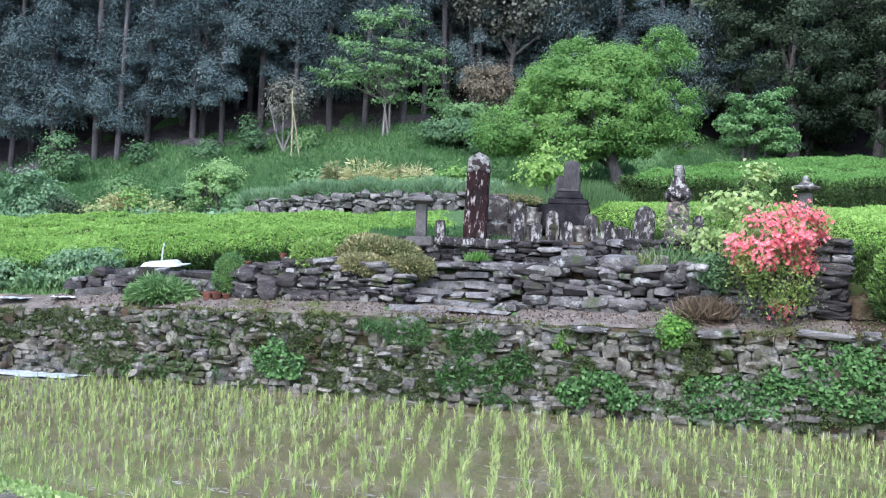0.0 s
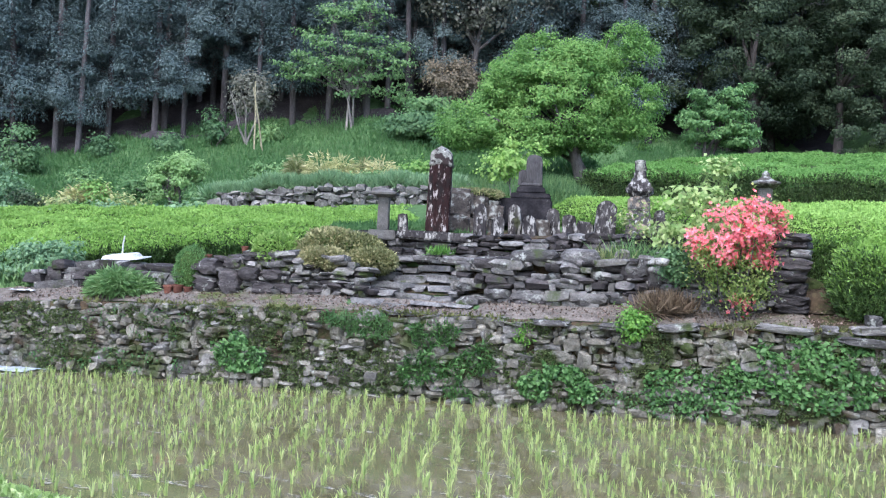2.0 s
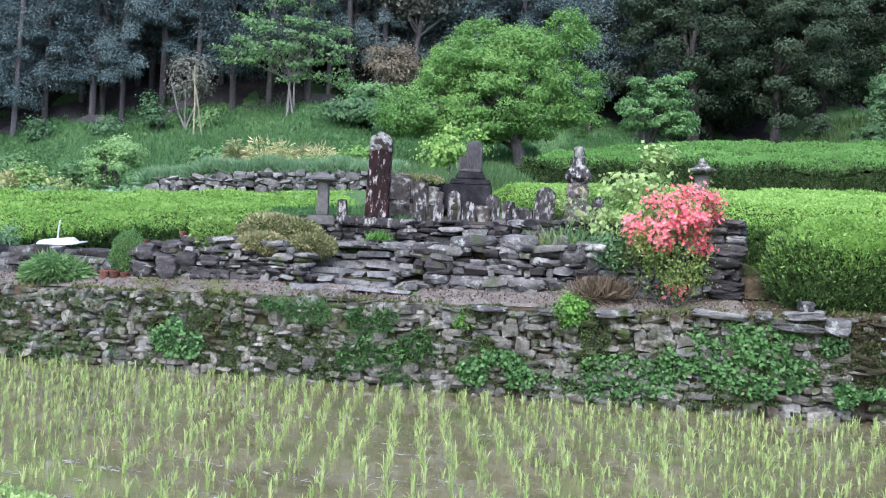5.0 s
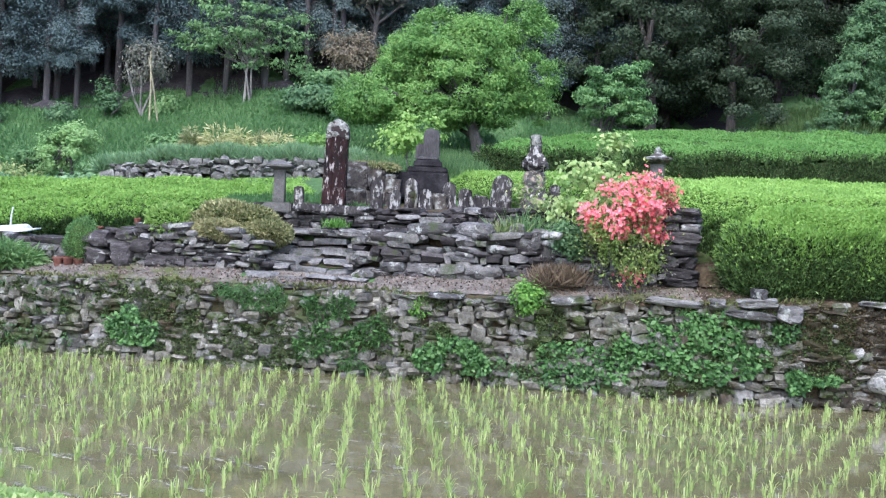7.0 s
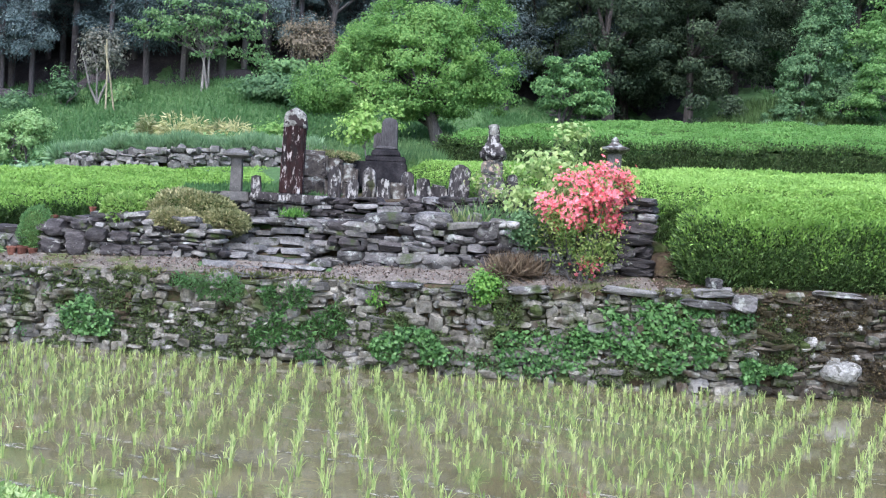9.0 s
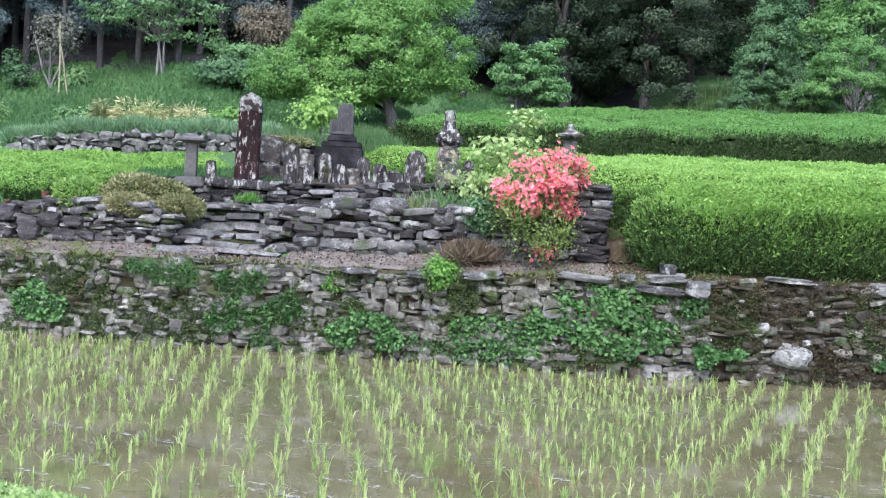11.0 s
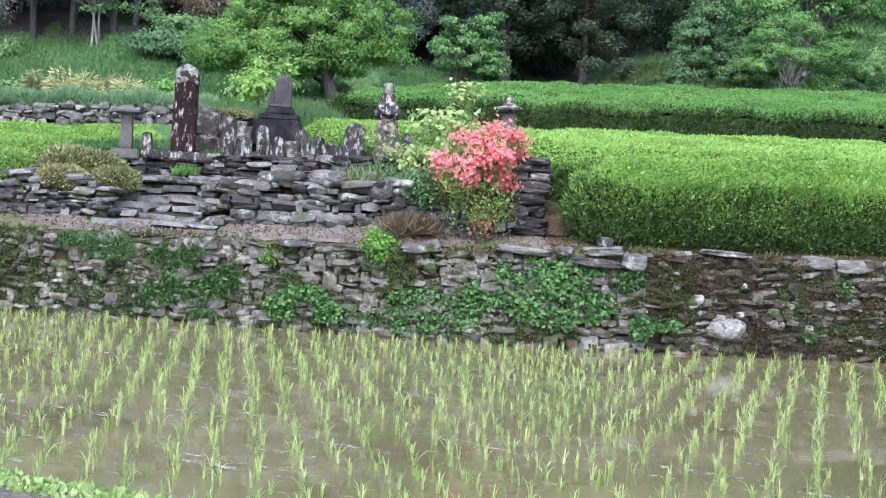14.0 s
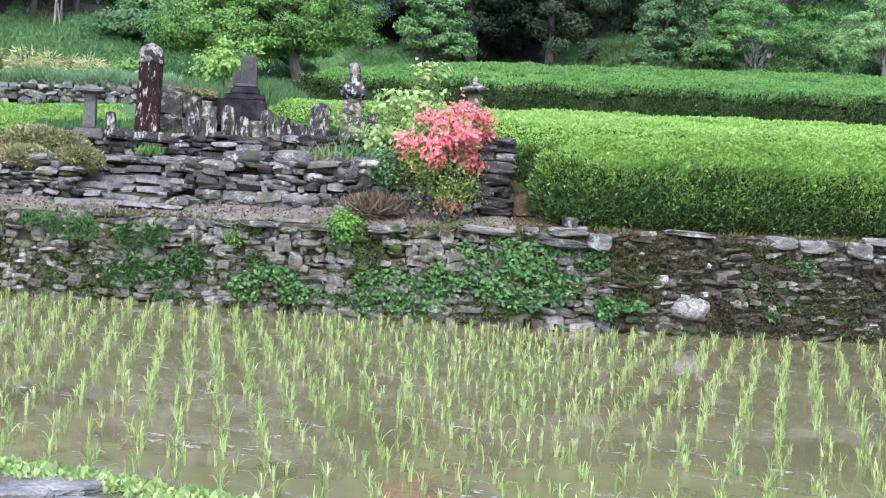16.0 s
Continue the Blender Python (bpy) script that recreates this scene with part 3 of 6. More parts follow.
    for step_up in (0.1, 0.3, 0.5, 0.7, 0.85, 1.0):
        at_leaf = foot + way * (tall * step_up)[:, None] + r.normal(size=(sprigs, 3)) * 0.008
        # low sprigs mostly get the shade-darkened leaf, high ones the bright shoot
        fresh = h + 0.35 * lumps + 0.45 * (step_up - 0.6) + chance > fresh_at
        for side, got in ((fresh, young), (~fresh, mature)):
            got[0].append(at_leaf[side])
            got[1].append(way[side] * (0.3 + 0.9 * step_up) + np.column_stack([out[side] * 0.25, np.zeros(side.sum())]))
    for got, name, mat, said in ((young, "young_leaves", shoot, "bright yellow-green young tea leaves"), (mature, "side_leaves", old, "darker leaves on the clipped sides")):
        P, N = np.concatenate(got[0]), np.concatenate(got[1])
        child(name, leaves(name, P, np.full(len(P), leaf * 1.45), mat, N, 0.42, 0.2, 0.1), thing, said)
    return thing


hedge("long clipped tea hedge with fresh green shoots beyond a rubble wall", [(-11, 20.95), (0.35, 20.65), (0.4, 24.4), (-11, 25.4)], (1.45, 2.64, 3.02, 2.62), (0.95, 2.1, 2.5, 1.9), 170000, 9000, 1, 0.042, drop=0.25, reach=0.6, rows=4, slots=0.22, fresh_at=0.95)
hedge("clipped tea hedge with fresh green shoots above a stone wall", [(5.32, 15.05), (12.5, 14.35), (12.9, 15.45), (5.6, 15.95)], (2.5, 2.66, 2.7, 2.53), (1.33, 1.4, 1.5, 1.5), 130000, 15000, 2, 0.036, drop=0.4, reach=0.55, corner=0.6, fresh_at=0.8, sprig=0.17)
hedge("wide tea planting in fresh leaf beside old graves", [(5.05, 16.3), (12.9, 15.95), (15.0, 18.6), (2.0, 21.2)], (2.68, 2.78, 3.27, 3.08), (1.5, 1.5, 2.5, 2.6), 230000, 16000, 3, 0.037, drop=0.36, reach=0.45, corner=0.45, rows=3, slots=0.1, fresh_at=1.0)
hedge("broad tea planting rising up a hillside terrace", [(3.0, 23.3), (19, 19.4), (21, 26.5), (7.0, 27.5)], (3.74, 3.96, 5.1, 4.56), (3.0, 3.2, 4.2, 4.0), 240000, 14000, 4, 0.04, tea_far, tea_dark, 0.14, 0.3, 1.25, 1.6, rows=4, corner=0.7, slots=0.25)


# ---- rice ----
def rice():
    r = np.random.default_rng(11)
    pts = []
    bx, by = [q[0] for q in BANK], [q[1] for q in BANK]
    # two blocks, planted at an angle to one another: a point of one row, heading, row spacing, spacing in the row, stagger
    for first, (o, head, apart, gap, shift) in enumerate((((0.83, 7.4), 3.2, 0.255, 0.175, -0.175), ((4.35, 7.25), 29.5, 0.29, 0.17, 0.085))):
        d = np.array([math.sin(radians(head)), math.cos(radians(head))])
        side = np.array([d[1], -d[0]])
        for i in range(-60, 61):
            for j in range(-84, 85):
                p = np.array(o) + side * (apart * i + 0.022 * math.sin(j * 0.4 + i)) + d * (gap * j + (shift * i) % gap)
                right = p[0] > 2.9 + 0.29 * (p[1] - 6.5)
                if right != bool(first) or not -8.3 < p[0] < 13:
                    continue
                lo, hi = np.interp(p[0], bx, by) + 0.25, wall_y(p[0]) - 0.2
                if p[0] < -5.0:
                    hi -= min(1.7, (-5.0 - p[0]) * 1.2)
                if lo < p[1] < hi and p[1] > 4.2 and r.random() > 0.1:
                    pts.append(p + r.normal(size=2) * 0.034)
    pts = np.array(pts)
    V, F, base = [], [], 0
    for x, y in pts:
        tall = r.uniform(0.75, 1.25)
        tip = r.normal(size=2) * 0.04
        for _ in range(r.integers(6, 12)):
            ang, h = r.uniform(0, math.tau), r.uniform(0.055, 0.122) * tall
            out = r.uniform(0.6, 1.1) if r.random() < 0.2 else r.uniform(0.05, 0.38)
            d = np.array([math.cos(ang), math.sin(ang), 0])
            s = np.array([-d[1], d[0], 0]) * r.uniform(0.0026, 0.0052)
            up = np.array([tip[0], tip[1], 1.0])
            p0 = np.array([x, y, WATER - 0.01]) + d * 0.01
            p1 = p0 + up * h * 0.5 + d * h * out * 0.15
            p2 = p1 + up * h * 0.35 + d * h * out * 0.4
            p3 = p2 + up * h * (0.25 - 0.45 * max(0, out - 0.4)) + d * h * out * 0.8
            V += [p0 - s, p0 + s, p1 + s, p1 - s, p2 + s * 0.8, p2 - s * 0.8, p3]
            F += [(base, base + 1, base + 2, base + 3), (base + 3, base + 2, base + 4, base + 5), (base + 5, base + 4, base + 6)]
            base += 7
    ob = new("rice_seedlings", mesh_from("rice_seedlings", np.array(V).tolist(), F, rice_green))
    return tagged(ob, "rows of young rice seedlings standing in muddy water", "rice", kind="stuff")


rice()


def scum():
    """Pale drifting lines of scum and straw on the water."""
    r = np.random.default_rng(17)
    V, F, base = [], [], 0
    for k in range(150):
        x, y = r.uniform(-3, 9), 6.3 + 7.5 * r.random() ** 1.3
        if y < np.interp(x, [q[0] for q in BANK], [q[1] for q in BANK]) + 0.4:
            continue
        long, n, fat = r.uniform(0.25, 1.5), 18, r.uniform(0.5, 1.7)
        for i in range(n + 1):
            t = i / n
            px, py = x + 0.75 * long * t, y - 0.62 * long * t + 0.03 * noise.noise(Vector((x + t * 3, y, k)))
            w = (0.03 + 0.07 * abs(noise.noise(Vector((t * 6, k, 1))))) * fat * math.sin(math.pi * min(0.98, t + 0.02))
            V += [(px, py - w, WATER + 0.004), (px, py + w, WATER + 0.004)]
        F += [(base + 2 * i, base + 2 * i + 2, base + 2 * i + 3, base + 2 * i + 1) for i in range(n)]
        base += 2 * n + 2
    tagged(new("water_scum", mesh_from("water_scum", V, F, scum_mat)), "pale lines of scum drifting on paddy water", "scum", kind="stuff")


def scum_material():
    """Thin broken film: pale froth with water between."""
    m = surface("pale_scum", [(0.27, 0.26, 0.21), (0.37, 0.36, 0.31), (0.47, 0.46, 0.42)], 20, 0.5, 0.1, 40, [], 0.3)
    nt = m.node_tree
    geo = nt.nodes.new("ShaderNodeNewGeometry")
    mix = nt.nodes.new("ShaderNodeMixShader")
    nt.links.new(step(nt, noise_tex(nt, geo.outputs["Position"], 16, 5), 0.4, 0.8), mix.inputs[0])
    nt.links.new(nt.nodes.new("ShaderNodeBsdfTransparent").outputs[0], mix.inputs[1])
    nt.links.new(nt.nodes["Principled BSDF"].outputs[0], mix.inputs[2])
    nt.links.new(mix.outputs[0], nt.nodes["Material Output"].inputs["Surface"])
    return m


scum_mat = scum_material()
scum()


# ---- graves ----
def stele(w, d, h, mat, round_top=True, figure=False, rough=0.012):
    """An upright stone, its head rounded, with a raised figure on some."""
    bm = bmesh.new()
    n = 7
    prof = [(-w / 2, 0), (-w / 2 * 0.97, h * 0.4), (-w / 2 * 0.95, h * 0.78)]
    if round_top:
        prof += [(w / 2 * 0.95 * math.cos(math.pi - math.pi * k / n), h * 0.78 + h * 0.22 * math.sin(math.pi * k / n)) for k in range(1, n)]
    else:
        prof += [(-w / 2 * 0.85, h * 0.95), (0, h), (w / 2 * 0.85, h * 0.95)]
    prof += [(w / 2 * 0.95, h * 0.78), (w / 2 * 0.97, h * 0.4), (w / 2, 0)]
    rows = [[bm.verts.new((x * k, y, z)) for x, z in prof] for y, k in ((-d / 2, 0.9), (-d * 0.4, 1.0), (d * 0.4, 1.0), (d / 2, 0.9))]
    for a, b in zip(rows, rows[1:]):
        for i in range(len(prof)):
            j = (i + 1) % len(prof)
            bm.faces.new((a[i], a[j], b[j], b[i]))
    bm.faces.new(rows[0][::-1])
    bm.faces.new(rows[-1])
    if figure:
        for z, r, k in ((0.3, 0.3, 1.6), (0.52, 0.26, 1.2), (0.74, 0.15, 1.0)):
            bmesh.ops.create_icosphere(bm, subdivisions=2, radius=w * r, matrix=Matrix.Translation((0, -d / 2, h * z)) @ Matrix.Diagonal((1, 0.5, k, 1)))
    for v in bm.verts:
        v.co += noise.noise_vector(v.co * 7 + Vector((w * 90, h * 40, 0))) * rough
    bmesh.ops.recalc_face_normals(bm, faces=bm.faces[:])
    return bm


def solo(name, bm, mat, m, label, cat, group="", smooth=False):
    me = bpy.data.meshes.new(name)
    bm.to_mesh(me)
    bm.free()
    me.materials.append(mat)
    if smooth:
        me.polygons.foreach_set("use_smooth", [True] * len(me.polygons))
    ob = new(name, me)
    ob.matrix_basis = m
    return tagged(ob, label, cat, group)


def tall_monument():
    thing = tagged(new("monument_pillar"), "tall weathered dark red stone monument with a pale lichened head", "monument")
    part("shaft", block(0.34, 0.27, 1.02, 0.02, 0.92, 0.0, 0.012), redstone, thing)
    bm = block(0.33, 0.265, 0.3, cuts=6, z0=0.98)
    for v in bm.verts:
        k = max(0.0, (v.co.z - 1.08) / 0.2)
        v.co.x, v.co.y = v.co.x * (1 - 0.42 * k ** 2), v.co.y * (1 - 0.5 * k ** 2)
        v.co.z -= 0.5 * abs(v.co.x) * k ** 2
        v.co += noise.noise_vector(v.co * 9) * 0.022
    part("head", bm, pale_stone, thing, "pale lichen-grown rounded head", smooth=True)
    part("plinth", block(1.15, 0.5, 0.14, 0.025, 0.97, -0.13, 0.02), grave, thing)
    thing.matrix_basis = pose(0.46, 18.75, 2.34, 0, 1.5, -8)


pale_stone = surface("lichened_stone", [(0.06, 0.06, 0.055), (0.2, 0.205, 0.185), (0.42, 0.42, 0.38)], 14, 0.9, 0.5, 40, [((0.03, 0.022, 0.022), 9, 0.49, 0.54)], 0.1)
brown_stone = surface("brown_stone", [(0.035, 0.03, 0.027), (0.08, 0.07, 0.062), (0.14, 0.128, 0.115)], 6, 0.85, 0.8, 25, [(LICHEN, 6, 0.52, 0.66), ((0.02, 0.018, 0.017), 5, 0.55, 0.64)], 0.1)
tall_monument()

STELAE = (
    (-0.04, 19.0, 2.26, 0.15, 0.35, 0, 1, "small grave stone with a worn carving"), (1.09, 18.75, 2.24, 0.2, 0.56, 1, 1, "narrow grave stone with a worn raised figure"),
    (1.34, 18.6, 2.24, 0.185, 0.37, 1, 0, "short grave stone with a rounded head"), (1.63, 18.95, 2.28, 0.2, 0.53, 1, 1, "grave stone with a lichened raised figure"),
    (1.81, 18.7, 2.28, 0.2, 0.36, 1, 0, "short lichen-streaked grave stone"), (2.2, 18.85, 2.28, 0.2, 0.5, 1, 1, "leaning grave stone with a raised figure"),
    (2.42, 18.8, 2.3, 0.21, 0.39, 0, 1, "low grave stone white with lichen"), (2.9, 18.5, 2.3, 0.31, 0.61, 1, 0, "broad round-headed grave stone with a sunken panel"),
    (3.68, 18.3, 2.38, 0.165, 0.42, 1, 0, "small grave stone among shrubs"), (5.29, 17.2, 2.4, 0.14, 0.28, 0, 0, "small dark stone post on a slab ledge"))
for n, (x, y, z, w, h, rt, fig, label) in enumerate(STELAE):
    solo("grave_stone", stele(w, w * 0.6, h, grave, bool(rt), bool(fig)), grave, pose(x, y, z, -2 + 3 * (n % 2), 1.5 * ((n * 7) % 5 - 2), -9 + 5 * (n % 3)), label, "grave stone", "old graves")
solo("stone_block", block(0.27, 0.25, 0.32, 0.02, 0.96, 0, 0.012), brown_stone, pose(2.02, 18.85, 2.28, 0, 0, -10), "squared brown stone block among graves", "stone block")
solo("stone_block", block(0.3, 0.26, 0.3, 0.03, 0.8, 0, 0.03), grave, pose(2.64, 18.8, 2.3, 0, 4, -14), "dark broken stone among graves", "stone block")
for x, y, z, w, h, d, seed in ((0.80, 19.35, 2.2, 0.42, 0.42, 0.4, 1), (1.1, 19.45, 2.25, 0.36, 0.36, 0.35, 2), (0.78, 19.4, 2.6, 0.4, 0.42, 0.35, 3), (1.06, 19.5, 2.58, 0.3, 0.4, 0.35, 4), (1.32, 19.55, 2.55, 0.26, 0.32, 0.3, 5)):
    solo("stone_block", block(w * 1.2, d, h * 1.06, 0.06, 0.97, 0, 0.05), brown_stone, pose(x, y, z, 0, seed * 2 - 5, -8), "large squared grey-brown stone in an old stacked wall end", "stone block", "stacked wall end")


def family_tomb():
    thing = tagged(new("tombstone"), "dark stone family tomb on stepped plinths", "tomb")
    part("lower_plinth", block(0.95, 0.75, 0.42, 0.02, 0.99, -0.07, 0.008), dark_plinth, thing, "dark squared lower plinth")
    part("middle_plinth", block(0.62, 0.55, 0.09, 0.015, 0.98, 0.35, 0.006), dark_plinth, thing).location.x = 0.14
    part("upper_plinth", block(0.46, 0.42, 0.11, 0.02, 0.9, 0.44, 0.006), dark_plinth, thing).location.x = 0.14
    part("lotus_base", turned([(0.19, 0), (0.235, 0.02), (0.23, 0.045), (0.18, 0.06)], square=1), dark_slab, thing).matrix_basis = pose(0.15, 0, 0.545, 0, 0, 0)
    bm = block(0.25, 0.24, 0.46, cuts=6, z0=0.6)
    for v in bm.verts:
        k = max(0.0, (v.co.z - 0.92) / 0.14)
        v.co.x, v.co.y = v.co.x * (1 - 0.25 * k ** 2), v.co.y * (1 - 0.3 * k ** 2)
        v.co.z -= 0.35 * abs(v.co.x) * k
        v.co += noise.noise_vector(v.co * 9) * 0.008
    part("pillar", bm, dark_slab, thing, "streaked grey upright pillar with a rounded head").location.x = 0.18
    part("side_pillar", block(0.15, 0.15, 0.27, 0.03, 0.93, 0.55, 0.012), dark_slab, thing).location = (0.0, 0.1, 0)
    thing.matrix_basis = pose(1.8, 19.9, 2.6, 0, 0, -8)


dark_plinth = surface("dark_plinth_stone", [(0.008, 0.008, 0.01), (0.02, 0.019, 0.022), (0.048, 0.045, 0.048)], 5, 0.8, 0.4, 30, [(LICHEN, 8, 0.66, 0.74)], 0.1, spec=0.15)
dark_slab = surface("dark_upright_stone", [(0.028, 0.027, 0.029), (0.06, 0.058, 0.06), (0.11, 0.108, 0.106)], 5, 0.7, 0.4, 40, [((0.03, 0.03, 0.03), 5, 0.52, 0.62)], 0.1, stretch=(1, 1, 0.3))
family_tomb()


def stupa():
    """A stacked five-part tower with lichen."""
    thing = tagged(new("stone_tower"), "stacked stone grave tower blotched with pale lichen", "stone tower")
    def worn(bm, cuts=2, amount=0.035):
        bmesh.ops.subdivide_edges(bm, edges=bm.edges[:], cuts=cuts, use_grid_fill=True)
        for v in bm.verts:
            v.co += noise.noise_vector(v.co * 9 + Vector((4, 1, 2))) * amount
        return bm

    part("base", worn(block(0.34, 0.32, 0.36, 0.03)), spotted, thing)
    part("drum", worn(turned([(0.13, 0.34), (0.165, 0.4), (0.16, 0.52), (0.12, 0.6)], 12), 1), spotted, thing)
    part("roof", worn(turned([(0.15, 0.56), (0.27, 0.63), (0.28, 0.69), (0.17, 0.78), (0.11, 0.86)], square=1), 3), grave, thing)
    bowl = part("bowl", worn(turned([(0.09, 0.83), (0.1, 0.88), (0.085, 0.93), (0.075, 0.96)], 12), 1, 0.015), grave, thing)
    part("finial", worn(turned([(0.08, 0.95), (0.088, 1.0), (0.085, 1.05), (0.09, 1.07), (0.085, 1.1), (0.05, 1.11)], 12), 1, 0.015), pale_stone, bowl, "pale lichened flat-topped finial")
    thing.matrix_basis = pose(3.37, 18.35, 2.4, 0, 0, -10)


spotted = surface("lichen_spotted_stone", [(0.03, 0.03, 0.03), (0.08, 0.077, 0.072), (0.15, 0.143, 0.128)], 6, 0.85, 0.5, 30, [((0.36, 0.29, 0.22), 5, 0.47, 0.56), (PALE, 9, 0.54, 0.6)], 0.1)
stupa()


def roofed_lantern():
    thing = tagged(new("stone_lantern"), "roofed grey stone lantern with upturned eaves and a knob", "stone lantern")
    part("post", block(0.2, 0.2, 0.78, 0.02, 0.95, 0, 0.006), granite, thing)
    bm = bmesh.new()
    rings = []
    for r, z, lift in ((0.12, 0.76, 0), (0.2, 0.8, 0.03), (0.21, 0.825, 0.035), (0.12, 0.87, 0.0), (0.06, 0.92, 0), (0.05, 0.935, 0)):
        ring = []
        for k in range(16):
            a = math.tau * (k + 0.5) / 16
            q = max(abs(math.cos(a)), abs(math.sin(a)))
            e = 1 / q
            ring.append(bm.verts.new((r * e * math.cos(a), r * e * math.sin(a), z + lift * (e - 1) / 0.414)))
        rings.append(ring)
    for p, q in zip(rings, rings[1:]):
        for k in range(16):
            bm.faces.new((p[k], p[(k + 1) % 16], q[(k + 1) % 16], q[k]))
    bm.faces.new(rings[-1])
    bm.faces.new(rings[0][::-1])
    roof = part("roof", bm, brown_stone, thing, "dark weathered roof with upturned eaves")
    part("knob", turned([(0.05, 0.93), (0.06, 0.96), (0.04, 0.985), (0.012, 1.01)], 12), brown_stone, roof, smooth=True)
    thing.matrix_basis = pose(5.11, 18.0, 2.4, 0, 0, -12)


roofed_lantern()


def post_lantern():
    thing = tagged(new("stone_post"), "slender grey stone post with a flat cap on a block base", "stone post")
    part("base", block(0.44, 0.4, 0.15, 0.02, 0.94, -0.02, 0.01), granite, thing)
    part("post", block(0.17, 0.16, 0.5, 0.012, 0.93, 0.13, 0.004), granite, thing)
    part("cap", turned([(0.12, 0.62), (0.27, 0.66), (0.275, 0.69), (0.12, 0.74), (0.05, 0.76)], square=1), granite, thing)
    thing.matrix_basis = pose(-0.34, 19.0, 2.22, 0, 0, -8)


post_lantern()


# big slabs and boulders on the walls
def boulder(label, x, y, z, w, d, h, mat, turn=0, seed=1, cat="boulder", group="", square=0.55):
    bm = bmesh.new()
    bmesh.ops.create_icosphere(bm, subdivisions=3, radius=0.5)
    for v in bm.verts:
        n = v.co.normalized()
        q = max(abs(n.x), abs(n.y), abs(n.z))
        v.co = v.co.lerp(v.co / q, square) + noise.noise_vector(v.co * 2.2 + Vector((seed * 5.1, 0, 0))) * 0.12
        v.co += noise.noise_vector(v.co * 7 + Vector((0, seed * 3.7, 0))) * 0.03
        v.co = Vector((v.co.x * w, v.co.y * d, v.co.z * h))
    return solo("boulder", bm, mat, pose(x, y, z, 0, random.Random(seed).uniform(-5, 5), turn), label, cat, group)


cap_stone = surface("pale_capstone", [(0.1, 0.1, 0.095), (0.19, 0.187, 0.18), (0.3, 0.295, 0.28)], 6, 0.8, 0.4, 40, [(LICHEN, 12, 0.58, 0.7), (MOSS, 3, 0.6, 0.7)], 0.2, stretch=(1, 1, 3))
white_rock = surface("white_lichened_rock", [(0.15, 0.15, 0.138), (0.3, 0.3, 0.284), (0.46, 0.46, 0.44)], 6, 0.9, 0.6, 25, [((0.1, 0.1, 0.085), 9, 0.52, 0.6)], 0.1)
for n, (x, off, z, w, d, h) in enumerate(((1.75, 1.0, 2.03, 0.62, 0.35, 0.2), (2.35, 1.02, 2.05, 0.5, 0.35, 0.22), (3.15, 0.98, 2.06, 0.22, 0.2, 0.09), (0.75, 1.02, 1.93, 0.5, 0.3, 0.12), (1.15, 1.0, 1.95, 0.3, 0.25, 0.12))):
    boulder("pale grey rounded capping boulder on a dry stone wall", x, float(wall_y(x)) + off, z, w, d, h, slate, -18, n + 3, "boulder", "capping boulders")
boulder("broad pale slab at the foot of a slate wall", 2.42, float(wall_y(2.42)) + 0.86, 1.5, 0.58, 0.25, 0.16, granite, -20, 12)
boulder("pale rounded lichened boulder on a terrace wall", 2.9, 16.85, 2.06, 0.24, 0.22, 0.22, fieldstone, 10, 16, square=0.3)
boulder("small white stone on a terrace wall", 3.2, 15.85, 2.02, 0.24, 0.2, 0.1, white_rock, -10, 17)
boulder("white lichened rock at the foot of a mossy wall", 7.06, float(wall_y(7.06)) - 0.06, 0.44, 0.5, 0.3, 0.27, white_rock, -5, 15, square=0.2)
for n, (x, z, w, h, off) in enumerate(((4.55, 1.27, 0.62, 0.09, 0.05), (5.5, 1.31, 0.48, 0.11, 0.06), (5.42, 1.17, 0.6, 0.1, 0.0), (5.87, 1.2, 0.32, 0.2, 0.02), (5.55, 1.42, 0.17, 0.13, 0.12), (5.05, 1.29, 0.2, 0.1, 0.1),
                                        (7.0, 1.36, 0.55, 0.07, 0.05), (8.2, 1.3, 0.35, 0.15, 0.02), (8.6, 1.27, 0.4, 0.16, 0.02), (9.2, 1.25, 0.3, 0.2, 0.02), (9.6, 1.37, 0.6, 0.1, 0.05), (3.4, 1.22, 0.5, 0.1, 0.04), (2.7, 1.2, 0.45, 0.1, 0.04), (1.9, 1.19, 0.45, 0.08, 0.04), (0.1, 1.2, 0.6, 0.06, 0.25))):
    boulder("flat grey capstone along a retaining wall", x, float(wall_y(x)) + off, z, w, 0.34, h, cap_stone if n in (0, 1, 7, 8) else slate, -12, n + 20, "capstone", "capstones", square=0.9)
corner, level, n = random.Random(12), 1.44, 0
while level < 2.36:
    h = corner.uniform(0.08, 0.17)
    split = corner.random() < 0.45
    for side in ((-0.13, 0.14) if split else (corner.uniform(-0.03, 0.04),)):
        n += 1
        boulder("dark weathered stone of a terrace corner", 4.83 + side, float(wall_y(4.83)) + 0.98 + corner.uniform(-0.05, 0.05), level + h / 2, (0.25 if split else 0.48) * corner.uniform(0.85, 1.15), 0.46, h * corner.uniform(0.85, 1.1), corner.choice((slate, dark_slate, dark_slate, dark_slate)), -15 + corner.uniform(-12, 12), n + 50, "stone", "corner stones", square=0.85)
    level += h * 0.95

